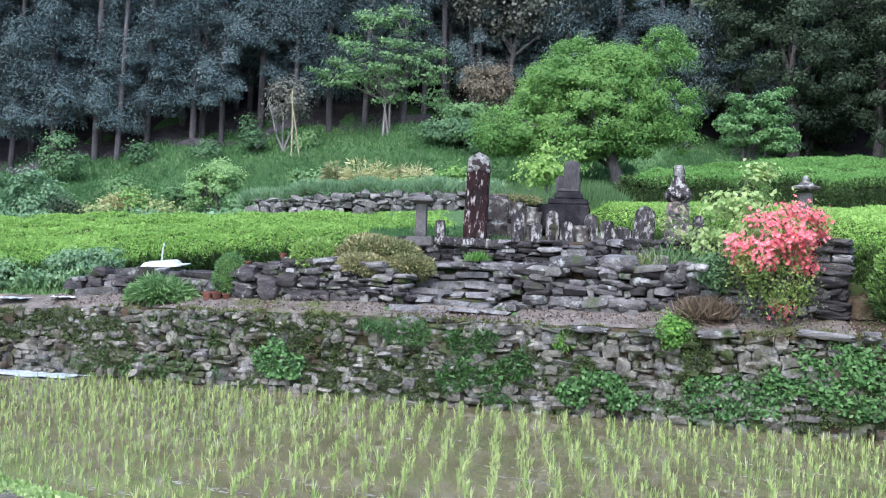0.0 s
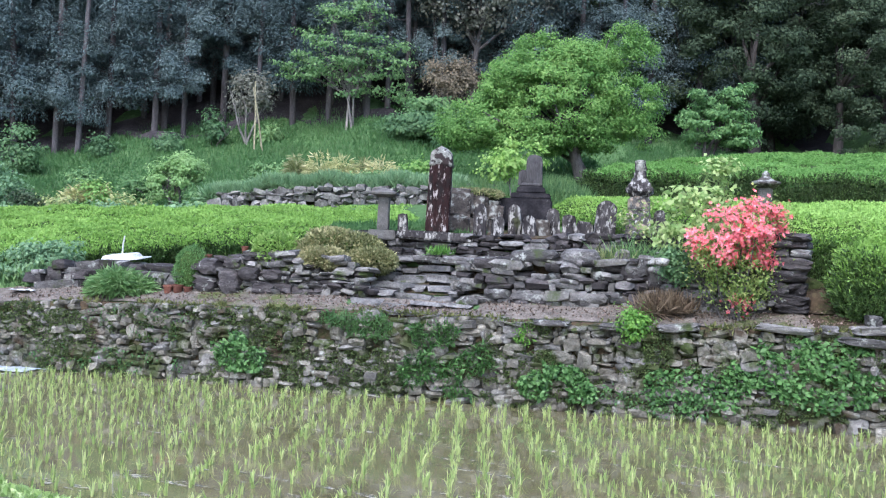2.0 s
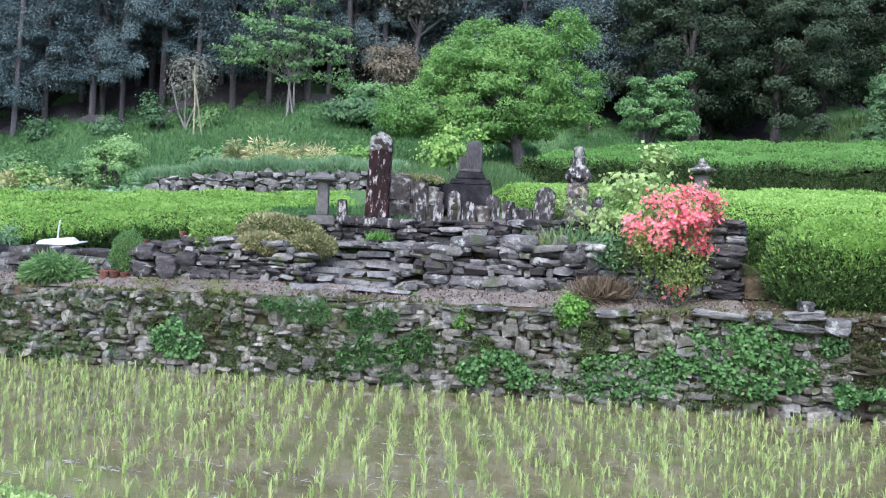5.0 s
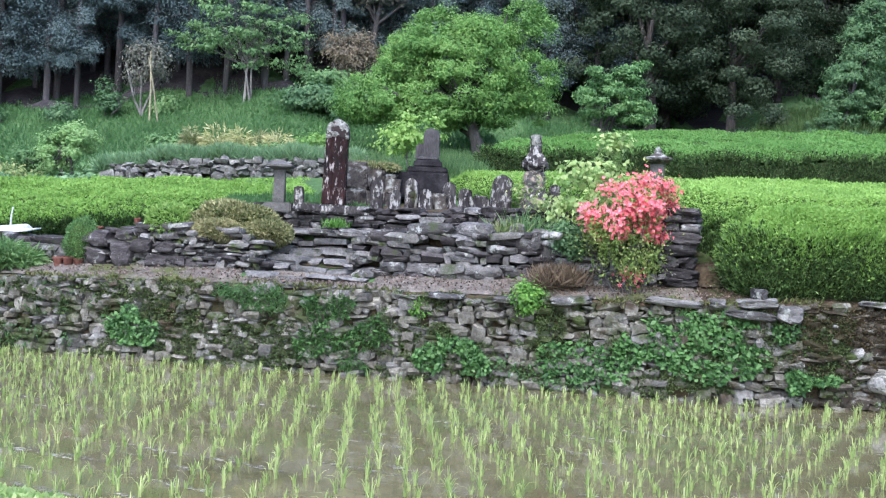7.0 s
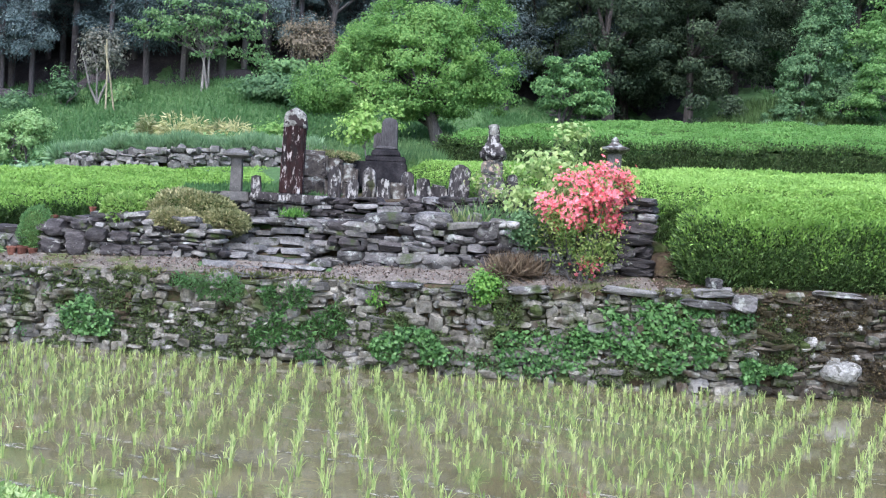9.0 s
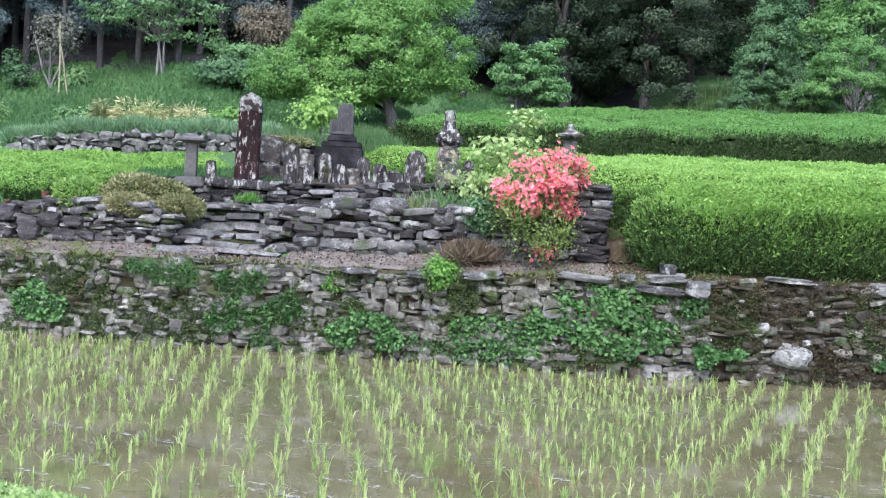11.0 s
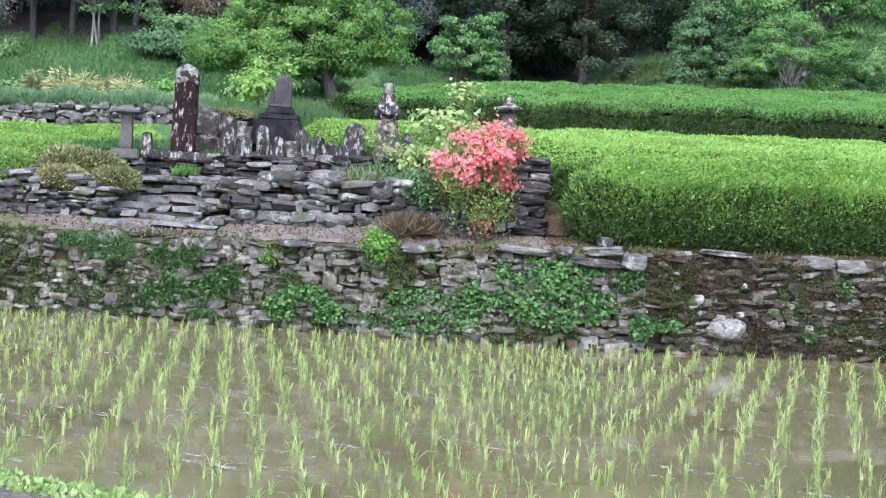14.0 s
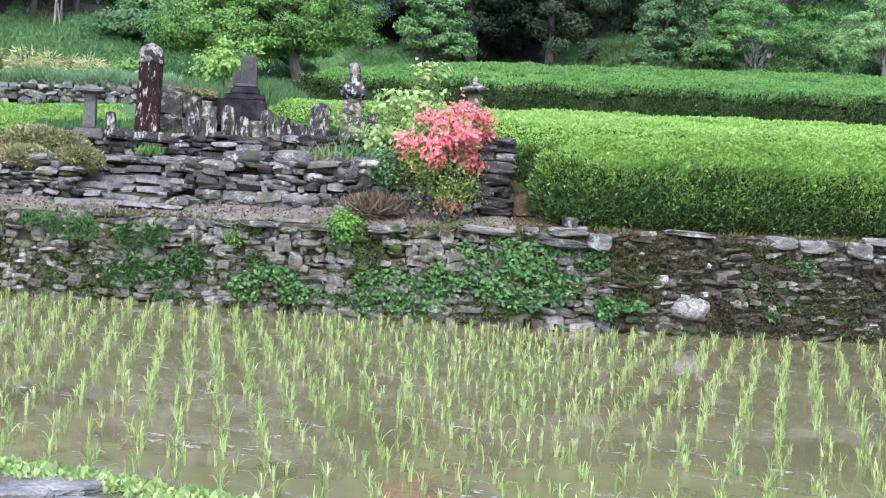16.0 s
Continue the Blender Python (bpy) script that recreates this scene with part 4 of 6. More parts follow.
# large dark stones in the foot of the terrace wall
for n, (x, z, w, h) in enumerate(((-2.82, 1.7, 0.3, 0.24), (-2.5, 1.5, 0.34, 0.36), (-2.2, 1.62, 0.3, 0.2), (-1.98, 1.42, 0.32, 0.16), (-2.45, 1.76, 0.26, 0.15), (-1.86, 1.62, 0.28, 0.15), (-2.85, 1.43, 0.3, 0.2))):
    boulder("large dark squared stone in a terrace wall", x, float(wall_y(x)) + 0.86, z, w, 0.3, h, dark_slate, -21, n + 130, "stone", "large wall stones", square=0.9)

# pale stones that stand out of the earthy wall
pale = random.Random(31)
for n in range(16):
    x, s = pale.uniform(6.0, 9.6), pale.uniform(0.07, 0.17)
    z = pale.uniform(0.3, 1.1)
    boulder("small pale lichened stone bedded in an earthy wall", x, float(wall_y(x)) - 0.08 + 0.08 * z, z, s, 0.2, s * pale.uniform(0.6, 0.9), white_rock if n % 3 == 0 else fieldstone, pale.uniform(-30, 30), n + 150, "stone", "bedded stones")


# ---- trees and shrubs ----
big_leaf = leafy("spring_leaf", [(0.066, 0.162, 0.038), (0.138, 0.29, 0.07), (0.245, 0.42, 0.118)], 0.35, 0.35, 1.2)
light_leaf = leafy("young_leaf", [(0.08, 0.185, 0.05), (0.16, 0.32, 0.095), (0.27, 0.45, 0.155)], 0.35, 0.4, 1.5)
blue_leaf = leafy("bluish_leaf", [(0.07, 0.165, 0.056), (0.13, 0.27, 0.092), (0.22, 0.385, 0.145)], 0.6, 0.35, 1.5)
lime_leaf = leafy("lime_leaf", [(0.12, 0.26, 0.06), (0.21, 0.38, 0.1), (0.33, 0.5, 0.16)], 0.6, 0.4, 2.0)
cream_leaf = leafy("cream_leaf", [(0.14, 0.23, 0.08), (0.25, 0.34, 0.12), (0.42, 0.45, 0.2)], 0.6, 0.35, 2.0)
dark_leaf = leafy("dark_broadleaf", [(0.026, 0.043, 0.025), (0.056, 0.086, 0.048), (0.112, 0.152, 0.088)], 0.35, 0.15, 0.7, 0.7, 0.15)
# cedar green paled and blued: the distance haze is mixed into the leaf
cedar_leaf = leafy("haze_tinted_cedar_spray", [(0.05, 0.08, 0.086), (0.098, 0.143, 0.148), (0.17, 0.224, 0.222)], 0.28, 0.15, 0.8, 0.75, 0.15)
brown_leaf = leafy("dry_brown_leaf", [(0.1, 0.09, 0.06), (0.17, 0.145, 0.1), (0.25, 0.215, 0.15)], 0.6, 0.25, 1.5)
grey_leaf = leafy("withered_spray", [(0.085, 0.1, 0.08), (0.14, 0.15, 0.12), (0.2, 0.205, 0.165)], 0.6, 0.2, 1.5)
mist_leaf = leafy("pale_bluish_leaf", [(0.1, 0.2, 0.1), (0.17, 0.3, 0.155), (0.27, 0.41, 0.225)], 0.5, 0.3, 1.5)
fresh_leaf = leafy("fresh_shrub_leaf", [(0.14, 0.27, 0.09), (0.24, 0.41, 0.15), (0.36, 0.53, 0.23)], 0.4, 0.4, 1.5)
young_leaf = leafy("thin_young_leaf", [(0.12, 0.24, 0.1), (0.22, 0.38, 0.16), (0.34, 0.5, 0.24)], 0.4, 0.45, 1.5)
grass_leaf = leafy("meadow_grass", [(0.056, 0.138, 0.046), (0.085, 0.19, 0.066), (0.13, 0.24, 0.09)], 0.3, 0.35, 0.35)
herb_leaf = leafy("herb_leaf", [(0.085, 0.18, 0.07), (0.145, 0.275, 0.105), (0.23, 0.37, 0.15)], 0.5, 0.35, 0.8)
ivy_leaf = leafy("creeper_leaf", [(0.034, 0.088, 0.026), (0.07, 0.168, 0.047), (0.135, 0.27, 0.088)], 0.7, 0.3, 2.0, 0.4)
# shrub green dulled so its colour carries the shade under the trees
dull_leaf = leafy("shaded_shrub_leaf", [(0.05, 0.115, 0.05), (0.09, 0.185, 0.08), (0.15, 0.265, 0.115)], 0.5, 0.3, 1.5)
olive_leaf = leafy("olive_grass", [(0.05, 0.095, 0.03), (0.085, 0.155, 0.05), (0.14, 0.23, 0.08)], 0.4, 0.3, 1.0)
fern_leaf = leafy("fern_leaf", [(0.06, 0.16, 0.0305), (0.13, 0.30, 0.053), (0.22, 0.42, 0.083)], 0.6, 0.35, 2.0)
moss_leaf = leafy("creeping_juniper", [(0.15, 0.18, 0.075), (0.29, 0.3, 0.14), (0.45, 0.42, 0.23)], 0.5, 0.2, 2.5)
pale_bark = surface("pale_bark", [(0.1, 0.095, 0.09), (0.17, 0.165, 0.155), (0.26, 0.25, 0.235)], 4, 0.85, 0.4, 25, [], 0.2, stretch=(2, 2, 0.6))


def clumps(r, lobes, count, shell=0.55):
    """Clump centres in several ellipsoids (centre, radii), crowded towards their skins."""
    w = np.array([np.prod(q) for _, q in lobes]) ** 0.7
    out = []
    for k in r.choice(len(lobes), count, p=w / w.sum()):
        c, q = lobes[k]
        d = unit(r.normal(size=(1, 3)))[0] * (shell + (1 - shell) * r.random() ** 0.6)
        out.append(np.array(c) + d * np.array(q))
    return np.array(out)


def tree(name, label, base, lobes, count, per, leaf, mat, wood, trunk_r, seed, clump=(0.42, 0.16), fork=0.35, cat="tree", limbs=9, droop=0.0, stems=1, lean=(0, 0), puff=False):
    """Tapered trunk, limbs to the clumps, and a crown of single leaves gathered in flat clumps; built round its foot."""
    r = np.random.default_rng(seed)
    C = clumps(r, lobes, count)
    thing = tagged(new(name), label, cat)
    mid = np.mean([c for c, _ in lobes], 0)
    for s in range(stems):
        bm = bmesh.new()
        foot = Vector((r.normal() * 0.1 * (stems > 1), r.normal() * 0.1 * (stems > 1), -0.1))
        top = Vector((mid[0] * 0.8 + lean[0] + r.normal() * 0.3 * (stems > 1), mid[1] + r.normal() * 0.2 * (stems > 1), mid[2] * (0.9 + 0.2 * r.random())))
        pts = [foot, foot.lerp(top, fork) + Vector((r.normal() * 0.05, r.normal() * 0.05, 0)), foot.lerp(top, 0.7) + Vector((r.normal() * 0.1, r.normal() * 0.1, 0)), top]
        tube(bm, pts, [trunk_r * 1.25, trunk_r * 0.8, trunk_r * 0.5, trunk_r * 0.2], 8)
        high = np.argsort(-C[:, 2])[:max(limbs, int(len(C) * 0.7))]
        for k in r.choice(high, min(limbs, len(high)), replace=False):
            a = pts[1].lerp(pts[2], r.random())
            e = Vector(C[k])
            m = a.lerp(e, 0.5) + Vector((0, 0, 0.12 * r.normal()))
            tube(bm, [a, m, e], [trunk_r * 0.42, trunk_r * 0.25, trunk_r * 0.07], 6)
        part("trunk" if stems == 1 else "stem", bm, wood, thing, smooth=True)
    n = count * per
    k = np.repeat(np.arange(count), per)
    size = r.uniform(0.6, 1.3, count)[k][:, None]
    off = r.normal(size=(n, 3)) * 0.5 * np.array([clump[0], clump[0], clump[1]]) * size
    if puff:
        off = unit(r.normal(size=(n, 3))) * r.random((n, 1)) ** 0.4 * np.array([clump[0], clump[0], clump[1]]) * size
    out = unit(C - mid)[k]
    P = C[k] + off
    P[:, 2] -= droop * (off[:, 0] ** 2 + off[:, 1] ** 2)
    child("crown", leaves("crown", P, np.full(n, leaf), mat, out * 0.4 + [0, 0, -0.15], 0.8, 0.36, 0.12, unit(off / np.array([clump[0], clump[0], clump[1]])) * 0.8 + out * 0.5 + [0, -0.15, 0.5], 0.75), thing)
    thing.location = base
    return thing


def on(x, y, dz=0.0):
    return (x, y, float(land(x, y)) + dz)


# the spreading tree above the graves
tree("spreading_tree", "broad spreading tree in bright green spring leaf", (3.55, 25.6, 3.75),
     [((-0.6, 0, 1.5), (1.5, 1.2, 0.95)), ((-0.75, 0, 2.0), (1.2, 1.0, 0.75)), ((-2.2, 0, 1.0), (0.85, 0.9, 0.5)), ((-1.6, 0, 1.75), (0.7, 0.8, 0.5)), ((-1.0, 0, 2.4), (0.6, 0.7, 0.5)), ((0.75, 0, 2.65), (0.62, 0.6, 0.48)),
      ((-0.1, 0, 2.4), (0.7, 0.8, 0.4)), ((0.85, 0, 1.5), (0.75, 0.9, 0.6)), ((1.0, 0, 0.85), (0.45, 0.6, 0.3)), ((-1.2, 0, 0.8), (1.1, 0.9, 0.35)), ((-2.55, 0, 0.75), (0.5, 0.5, 0.3)), ((0.1, 0, 0.85), (0.8, 0.8, 0.3))],
     640, 170, 0.048, big_leaf, bark, 0.15, 31, (0.27, 0.16), 0.22, limbs=22, puff=True)
# airy tree before the conifers
tree("young_tree", "airy young tree with layered light green leaves", on(-1.55, 32.2),
     [((-0.4, 0, 1.75), (1.2, 0.9, 0.55)), ((0.05, 0, 2.6), (0.75, 0.7, 0.45)), ((0.7, 0, 1.6), (0.7, 0.7, 0.5)), ((-1.1, 0, 1.3), (0.65, 0.6, 0.3)), ((-0.1, 0, 1.0), (0.6, 0.5, 0.3)), ((0.95, 0, 0.85), (0.45, 0.4, 0.25))],
     150, 44, 0.07, young_leaf, pale_bark, 0.026, 32, (0.3, 0.06), 0.45, limbs=12, stems=4).scale = (1.1, 1.1, 1.12)
tree("round_bush", "blue-green leafy bush with a tall leading shoot at a wood's edge", (6.55, 27.6, 4.4), [((-0.1, 0, 0.75), (0.65, 0.6, 0.45)), ((0.55, 0, 1.35), (0.28, 0.3, 0.4)), ((0.82, 0, 1.75), (0.12, 0.15, 0.25)), ((-0.35, 0, 1.35), (0.28, 0.3, 0.28)), ((0.6, 0, 0.6), (0.4, 0.35, 0.3)), ((0.1, 0, 1.2), (0.4, 0.4, 0.3))],
     70, 150, 0.07, blue_leaf, bark, 0.04, 33, (0.24, 0.11), cat="bush", stems=3, limbs=6, puff=True)
SLOPE_LOBES = [((0, 0, 1.65), (0.95, 0.9, 0.4)), ((0.3, 0, 2.4), (0.7, 0.7, 0.5)), ((1.3, 0, 1.8), (0.7, 0.8, 0.4)), ((-1.0, 0, 1.3), (0.6, 0.6, 0.3)), ((1.1, 0, 1.1), (0.6, 0.5, 0.25)), ((-0.4, 0, 2.0), (0.5, 0.5, 0.3))]
tree("slope_tree", "light green leaning tree above tea rows", on(14.6, 28.2), SLOPE_LOBES, 170, 120, 0.055, light_leaf, pale_bark, 0.06, 34, (0.25, 0.11), 0.35, limbs=14, stems=2, puff=True)
tree("slope_tree", "light green spreading tree at the foot of a hillside", on(18.2, 28.2), SLOPE_LOBES, 150, 120, 0.055, fresh_leaf, pale_bark, 0.06, 38, (0.25, 0.11), 0.35, limbs=12, stems=2, puff=True)
tree("slope_tree", "tall green tree on a hillside above tea rows", on(16.4, 30.8), SLOPE_LOBES, 150, 120, 0.06, light_leaf, pale_bark, 0.07, 39, (0.27, 0.12), 0.35, limbs=12, stems=2, puff=True).scale = (1.4, 1.4, 1.4)
tree("dark_hill_tree", "dense dark green tree standing on a grassy bank", on(12.9, 29.4), [((0, 0, 1.3), (0.6, 0.6, 0.6)), ((0.3, 0, 2.2), (0.6, 0.6, 0.6)), ((-0.2, 0, 0.6), (0.5, 0.5, 0.4)), ((0.5, 0, 3.0), (0.5, 0.5, 0.5))], 120, 140, 0.06, dull_leaf, bark, 0.06, 50, (0.26, 0.14), limbs=8, puff=True)
for n, (x, y, s) in enumerate(((17.3, 29.6, 0.8), (19.4, 29.4, 1.0), (20.6, 29, 1.2), (15.3, 31.2, 1.2), (14.1, 29.6, 0.9), (11.0, 28.4, 0.35), (11.7, 28.2, 0.45), (12.5, 28.1, 0.5), (13.5, 28.2, 0.5), (12.2, 29.2, 0.45), (15.6, 28.6, 0.5), (16.5, 28.3, 0.55))):
    t = tree("hillside_bush", "tangled green bush on a bank above tea rows", on(x, y), [((0, 0, 0.7), (0.9, 0.7, 0.7)), ((0.3, 0, 1.1), (0.6, 0.5, 0.5))], 80, 130, 0.06, (dull_leaf, dull_leaf, light_leaf)[n % 3], bark, 0.04, 60 + n, (0.26, 0.14), cat="bush", stems=2, limbs=4, puff=True)
    t.scale = (s, s, s)
BROWN_Z = 6.6 - float(land(0.95, 31.3))
tree("brown_shrub", "dry brownish shrub in front of dark woods", on(0.95, 31.3), [((0, 0, BROWN_Z), (0.6, 0.45, 0.38)), ((0.25, 0, BROWN_Z - 0.3), (0.5, 0.4, 0.3))], 46, 120, 0.06, brown_leaf, bark, 0.03, 35, (0.35, 0.15), cat="shrub", stems=3, limbs=4)
tree("brown_tree", "tall tree in dull brown-green leaf", on(1.6, 33.0), [((0, 0, 3.2), (1.6, 1.2, 1.0)), ((1.2, 0, 3.6), (1.2, 1.0, 0.9)), ((-0.6, 0, 4.0), (1.0, 0.9, 0.5))], 130, 130, 0.1, grey_leaf, bark, 0.1, 36, (0.55, 0.3), limbs=10)
tree("withered_tree", "small half-withered grey tree leaning at a wood's edge", on(-4.1, 31.9), [((0, 0, 1.5), (0.35, 0.3, 0.3)), ((0.4, 0, 1.35), (0.25, 0.25, 0.45)), ((-0.1, 0, 1.1), (0.3, 0.25, 0.2))], 30, 110, 0.07, grey_leaf, pale_bark, 0.03, 37, (0.25, 0.25), stems=3, limbs=3)
for n, (x, y, h) in enumerate(((0.1, 30.3, 0.5), (0.5, 30.9, 0.75), (1.2, 29.6, 0.5), (2.2, 29.8, 0.7))):
    tree("green_shrub", "deep green shrub under tall trees", on(x, y), [((0, 0, h * 0.6), (0.7, 0.6, h * 0.5))], 36, 110, 0.085, (dull_leaf, herb_leaf)[n % 2], bark, 0.03, 90 + n, (0.4, 0.14), cat="shrub", stems=2, limbs=3)


def leaning_pole(foot, top):
    bm = bmesh.new()
    tube(bm, [foot, Vector(foot).lerp(Vector(top), 0.5) + Vector((0.02, 0, 0)), top], [0.022, 0.02, 0.014], 8)
    me = bpy.data.meshes.new("bamboo_pole")
    bm.to_mesh(me)
    bm.free()
    me.materials.append(pole_mat)
    tagged(new("bamboo_pole", me), "thin yellowish bamboo pole leaning at a wood's edge", "pole", "leaning poles")


pole_mat = surface("dry_bamboo", [(0.2, 0.19, 0.12), (0.3, 0.28, 0.18), (0.38, 0.35, 0.24)], 4, 0.6, 0.2, 30, [], 0.2)
for x0, x1, high in ((-3.8, -3.84, 6.15), (-3.6, -3.88, 6.0)):
    leaning_pole((x0, 31.0, float(land(x0, 31.0)) - 0.05), (x1, 31.0, high))


# ---- conifer plantation ----
def cedar(seed, height, bare, count=58, slim=1.0):
    r = np.random.default_rng(seed)
    thing = tagged(new("cedar"), "straight dark conifer of a dense plantation", "conifer", "conifer plantation")
    bm = bmesh.new()
    tube(bm, [(0, 0, -0.4), (0.05 * r.normal(), 0.05 * r.normal(), height * 0.5), (0, 0, height)], [0.085, 0.06, 0.02], 8)
    for k in range(7):
        z, a = r.uniform(1.0, bare + 1.5), r.uniform(0, math.tau)
        tube(bm, [(0, 0, z), (0.35 * math.cos(a), 0.35 * math.sin(a), z + 0.02), (0.7 * math.cos(a), 0.7 * math.sin(a), z - 0.12)], [0.014, 0.009, 0.003], 5)
    part("trunk", bm, cedar_bark, thing, smooth=True)
    z = bare + (height - bare) * r.random(count) ** 1.25
    a, q = r.uniform(0, math.tau, count), ((0.15 + 0.85 * r.random(count)) * np.clip((height - z) / (height - bare), 0.2, 1) * 0.85 + 0.1) * slim
    C = np.stack([q * np.cos(a), q * np.sin(a), z], 1)
    per = 420
    k = np.repeat(np.arange(count), per)
    d = unit(r.normal(size=(count * per, 3))) * r.random((count * per, 1)) ** 0.4
    size = r.uniform(0.65, 1.25, count)[k][:, None]
    P = C[k] + d * np.array([0.42, 0.42, 0.3]) * size
    P[:, 2] -= 0.25 * (d[:, 0] ** 2 + d[:, 1] ** 2) * size[:, 0]
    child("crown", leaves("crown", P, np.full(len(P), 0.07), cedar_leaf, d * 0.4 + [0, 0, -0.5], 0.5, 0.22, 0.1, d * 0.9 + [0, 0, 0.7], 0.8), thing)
    return thing


cedar_bark = surface("plantation_bark", [(0.045, 0.041, 0.044), (0.078, 0.073, 0.077), (0.12, 0.113, 0.118)], 3, 0.9, 0.6, 25, [], 0.3, stretch=(3, 3, 0.5))


def plantation():
    r = random.Random(4)
    kinds = [cedar(100 + k, 9.5 + k * 0.6, (1.3, 1.8, 1.0, 2.2)[k]) for k in range(4)] + [cedar(105, 11, 3.6, 44, 0.8)]
    spots = []
    for row in range(9):
        y = 33.2 + row * 1.35
        x = -16.0
        while x < 9.5:
            x += r.uniform(0.7, 1.25)
            spots.append((x + r.uniform(-0.25, 0.25), y + r.uniform(-0.5, 0.5), r.randrange(4)))
    spots += [(x, 33.0 + 0.4 * math.sin(x * 5), 4) for x in (-1.2, -0.65, -0.1, 0.8)]
    first = set()
    for x, y, k in spots:
        s = r.uniform(0.85, 1.15)
        m = pose(x, y, float(land(x, y)), r.uniform(-2, 2), r.uniform(-2, 2), r.uniform(0, 360)) @ Matrix.Diagonal((s, s, s, 1))
        if k not in first:
            first.add(k)
            kinds[k].matrix_basis = m
        else:
            copy_thing(kinds[k], m).scale = (s, s, s)


plantation()
# litter coloured near black to give the shade between the trunks
shade_dark_litter = surface("shade_dark_litter", [(0.025, 0.023, 0.026), (0.042, 0.038, 0.042), (0.065, 0.06, 0.06)], 3, 0.95, 0.6, 20, [], 0.0)


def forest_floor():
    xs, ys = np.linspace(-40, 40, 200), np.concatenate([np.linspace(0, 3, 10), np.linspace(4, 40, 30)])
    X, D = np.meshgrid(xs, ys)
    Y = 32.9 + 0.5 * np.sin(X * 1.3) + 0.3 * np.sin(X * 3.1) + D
    # sheet drawn forward on the right to darken the hollow there
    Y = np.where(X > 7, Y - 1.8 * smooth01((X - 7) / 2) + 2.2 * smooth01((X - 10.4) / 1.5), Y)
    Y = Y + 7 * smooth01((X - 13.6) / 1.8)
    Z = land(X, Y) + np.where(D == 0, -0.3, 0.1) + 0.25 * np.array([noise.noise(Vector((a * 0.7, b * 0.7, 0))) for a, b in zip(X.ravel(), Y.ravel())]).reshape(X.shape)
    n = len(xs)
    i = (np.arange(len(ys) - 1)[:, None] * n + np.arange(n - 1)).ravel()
    ob = new("forest_floor", mesh_np("forest_floor", np.stack([X, Y, Z], -1).reshape(-1, 3), np.stack([i, i + 1, i + n + 1, i + n], 1), shade_dark_litter, True))
    tagged(ob, "needle litter under a conifer wood, coloured dark for its shade", "forest floor", kind="structure")


forest_floor()


dark_bark = surface("dark_bark", [(0.025, 0.022, 0.02), (0.045, 0.04, 0.037), (0.075, 0.068, 0.062)], 3, 0.9, 0.6, 25, [], 0.3, stretch=(3, 3, 0.5))


def dark_wood():
    r = random.Random(9)
    kinds = []
    for k in range(3):
        kinds.append(tree("evergreen_tree", "dense dark evergreen broadleaf tree of the hillside wood", (0, 0, 0),
                          [((0, 0, 3.3), (2.0, 1.7, 1.5)), ((0.8, 0, 4.8), (1.6, 1.5, 1.3)), ((-0.9, 0, 2.3), (1.2, 1.1, 0.7)), ((0, 0, 6.0), (1.3, 1.3, 1.0)), ((0.3, 0, 1.2), (1.3, 1.1, 0.8))],
                          120, 330, 0.075, dark_leaf, dark_bark, 0.15, 140 + k, (0.46, 0.24), limbs=5, puff=True))
        tagged(kinds[-1], group="hillside wood")
    used = set()
    spots = [(8.6, 31.5), (10.6, 31.2), (12.6, 33.4), (9.5, 33.5), (11.8, 34), (14.5, 34), (16, 33.6), (18.2, 33.4), (20.5, 32.5), (7.4, 33.6), (15, 35), (17.4, 35.4), (20, 35.5), (13, 36), (10.4, 36.2), (22.5, 34), (24, 31), (8.4, 36.5), (6.3, 35.5), (4.9, 37)]
    for n, (x, y) in enumerate(spots):
        k = n % 3
        y += 4.5 if x > 15.5 else 0
        s = r.uniform(0.85, 1.2)
        m = pose(x, y, float(land(x, y)), 0, 0, r.uniform(0, 360))
        ob = kinds[k] if k not in used else copy_thing(kinds[k], m)
        used.add(k)
        ob.matrix_basis = m @ Matrix.Diagonal((s, s, s, 1))


dark_wood()


# ---- meadow and the planted edge behind the back wall ----
def scatter(name, label, cat, count, where, height, mat, seed, width=0.09, spread=0.45, floor=None):
    """Many upright blades as one growth."""
    r = np.random.default_rng(seed)
    P = where(r, count)
    z = land(P[:, 0], P[:, 1])
    if floor is not None:
        z = floor(P[:, 0]) + 0.16 * np.array([noise.noise(Vector((a * 2.1, b * 2.5, seed))) for a, b in P])
    return tagged(new(name, leaves(name, np.column_stack([P, z - 0.02]), np.full(count, height), mat, np.array([0, 0, 1.0]), spread, width, 0.04)), label, cat, kind="stuff")


def field(x0, x1, y0, y1):
    return lambda r, n: np.stack([r.uniform(x0, x1, n), r.uniform(y0, y1, n)], 1)


scatter("meadow_grass", "lush green grass on a hillside meadow", "grass", 110000, field(-13, 9, 24.8, 34.5), 0.13, grass_leaf, 201)
scatter("meadow_grass", "rough grass on a bank below woods", "grass", 40000, field(8, 22, 26.8, 32), 0.14, grass_leaf, 202)
scatter("meadow_grass", "rough green grass on a steep hillside", "grass", 36000, field(13.3, 27, 31.5, 42), 0.22, grass_leaf, 209, 0.1)
scatter("tall_grass", "tall pale grass behind old graves", "grass", 15000, field(0.8, 3.2, 22.2, 24.8), 0.4, herb_leaf, 203, 0.016, 0.4)
scatter("meadow_grass", "green grass beside old graves", "grass", 7000, field(-2.4, 1.2, 19.0, 20.8), 0.12, grass_leaf, 204)
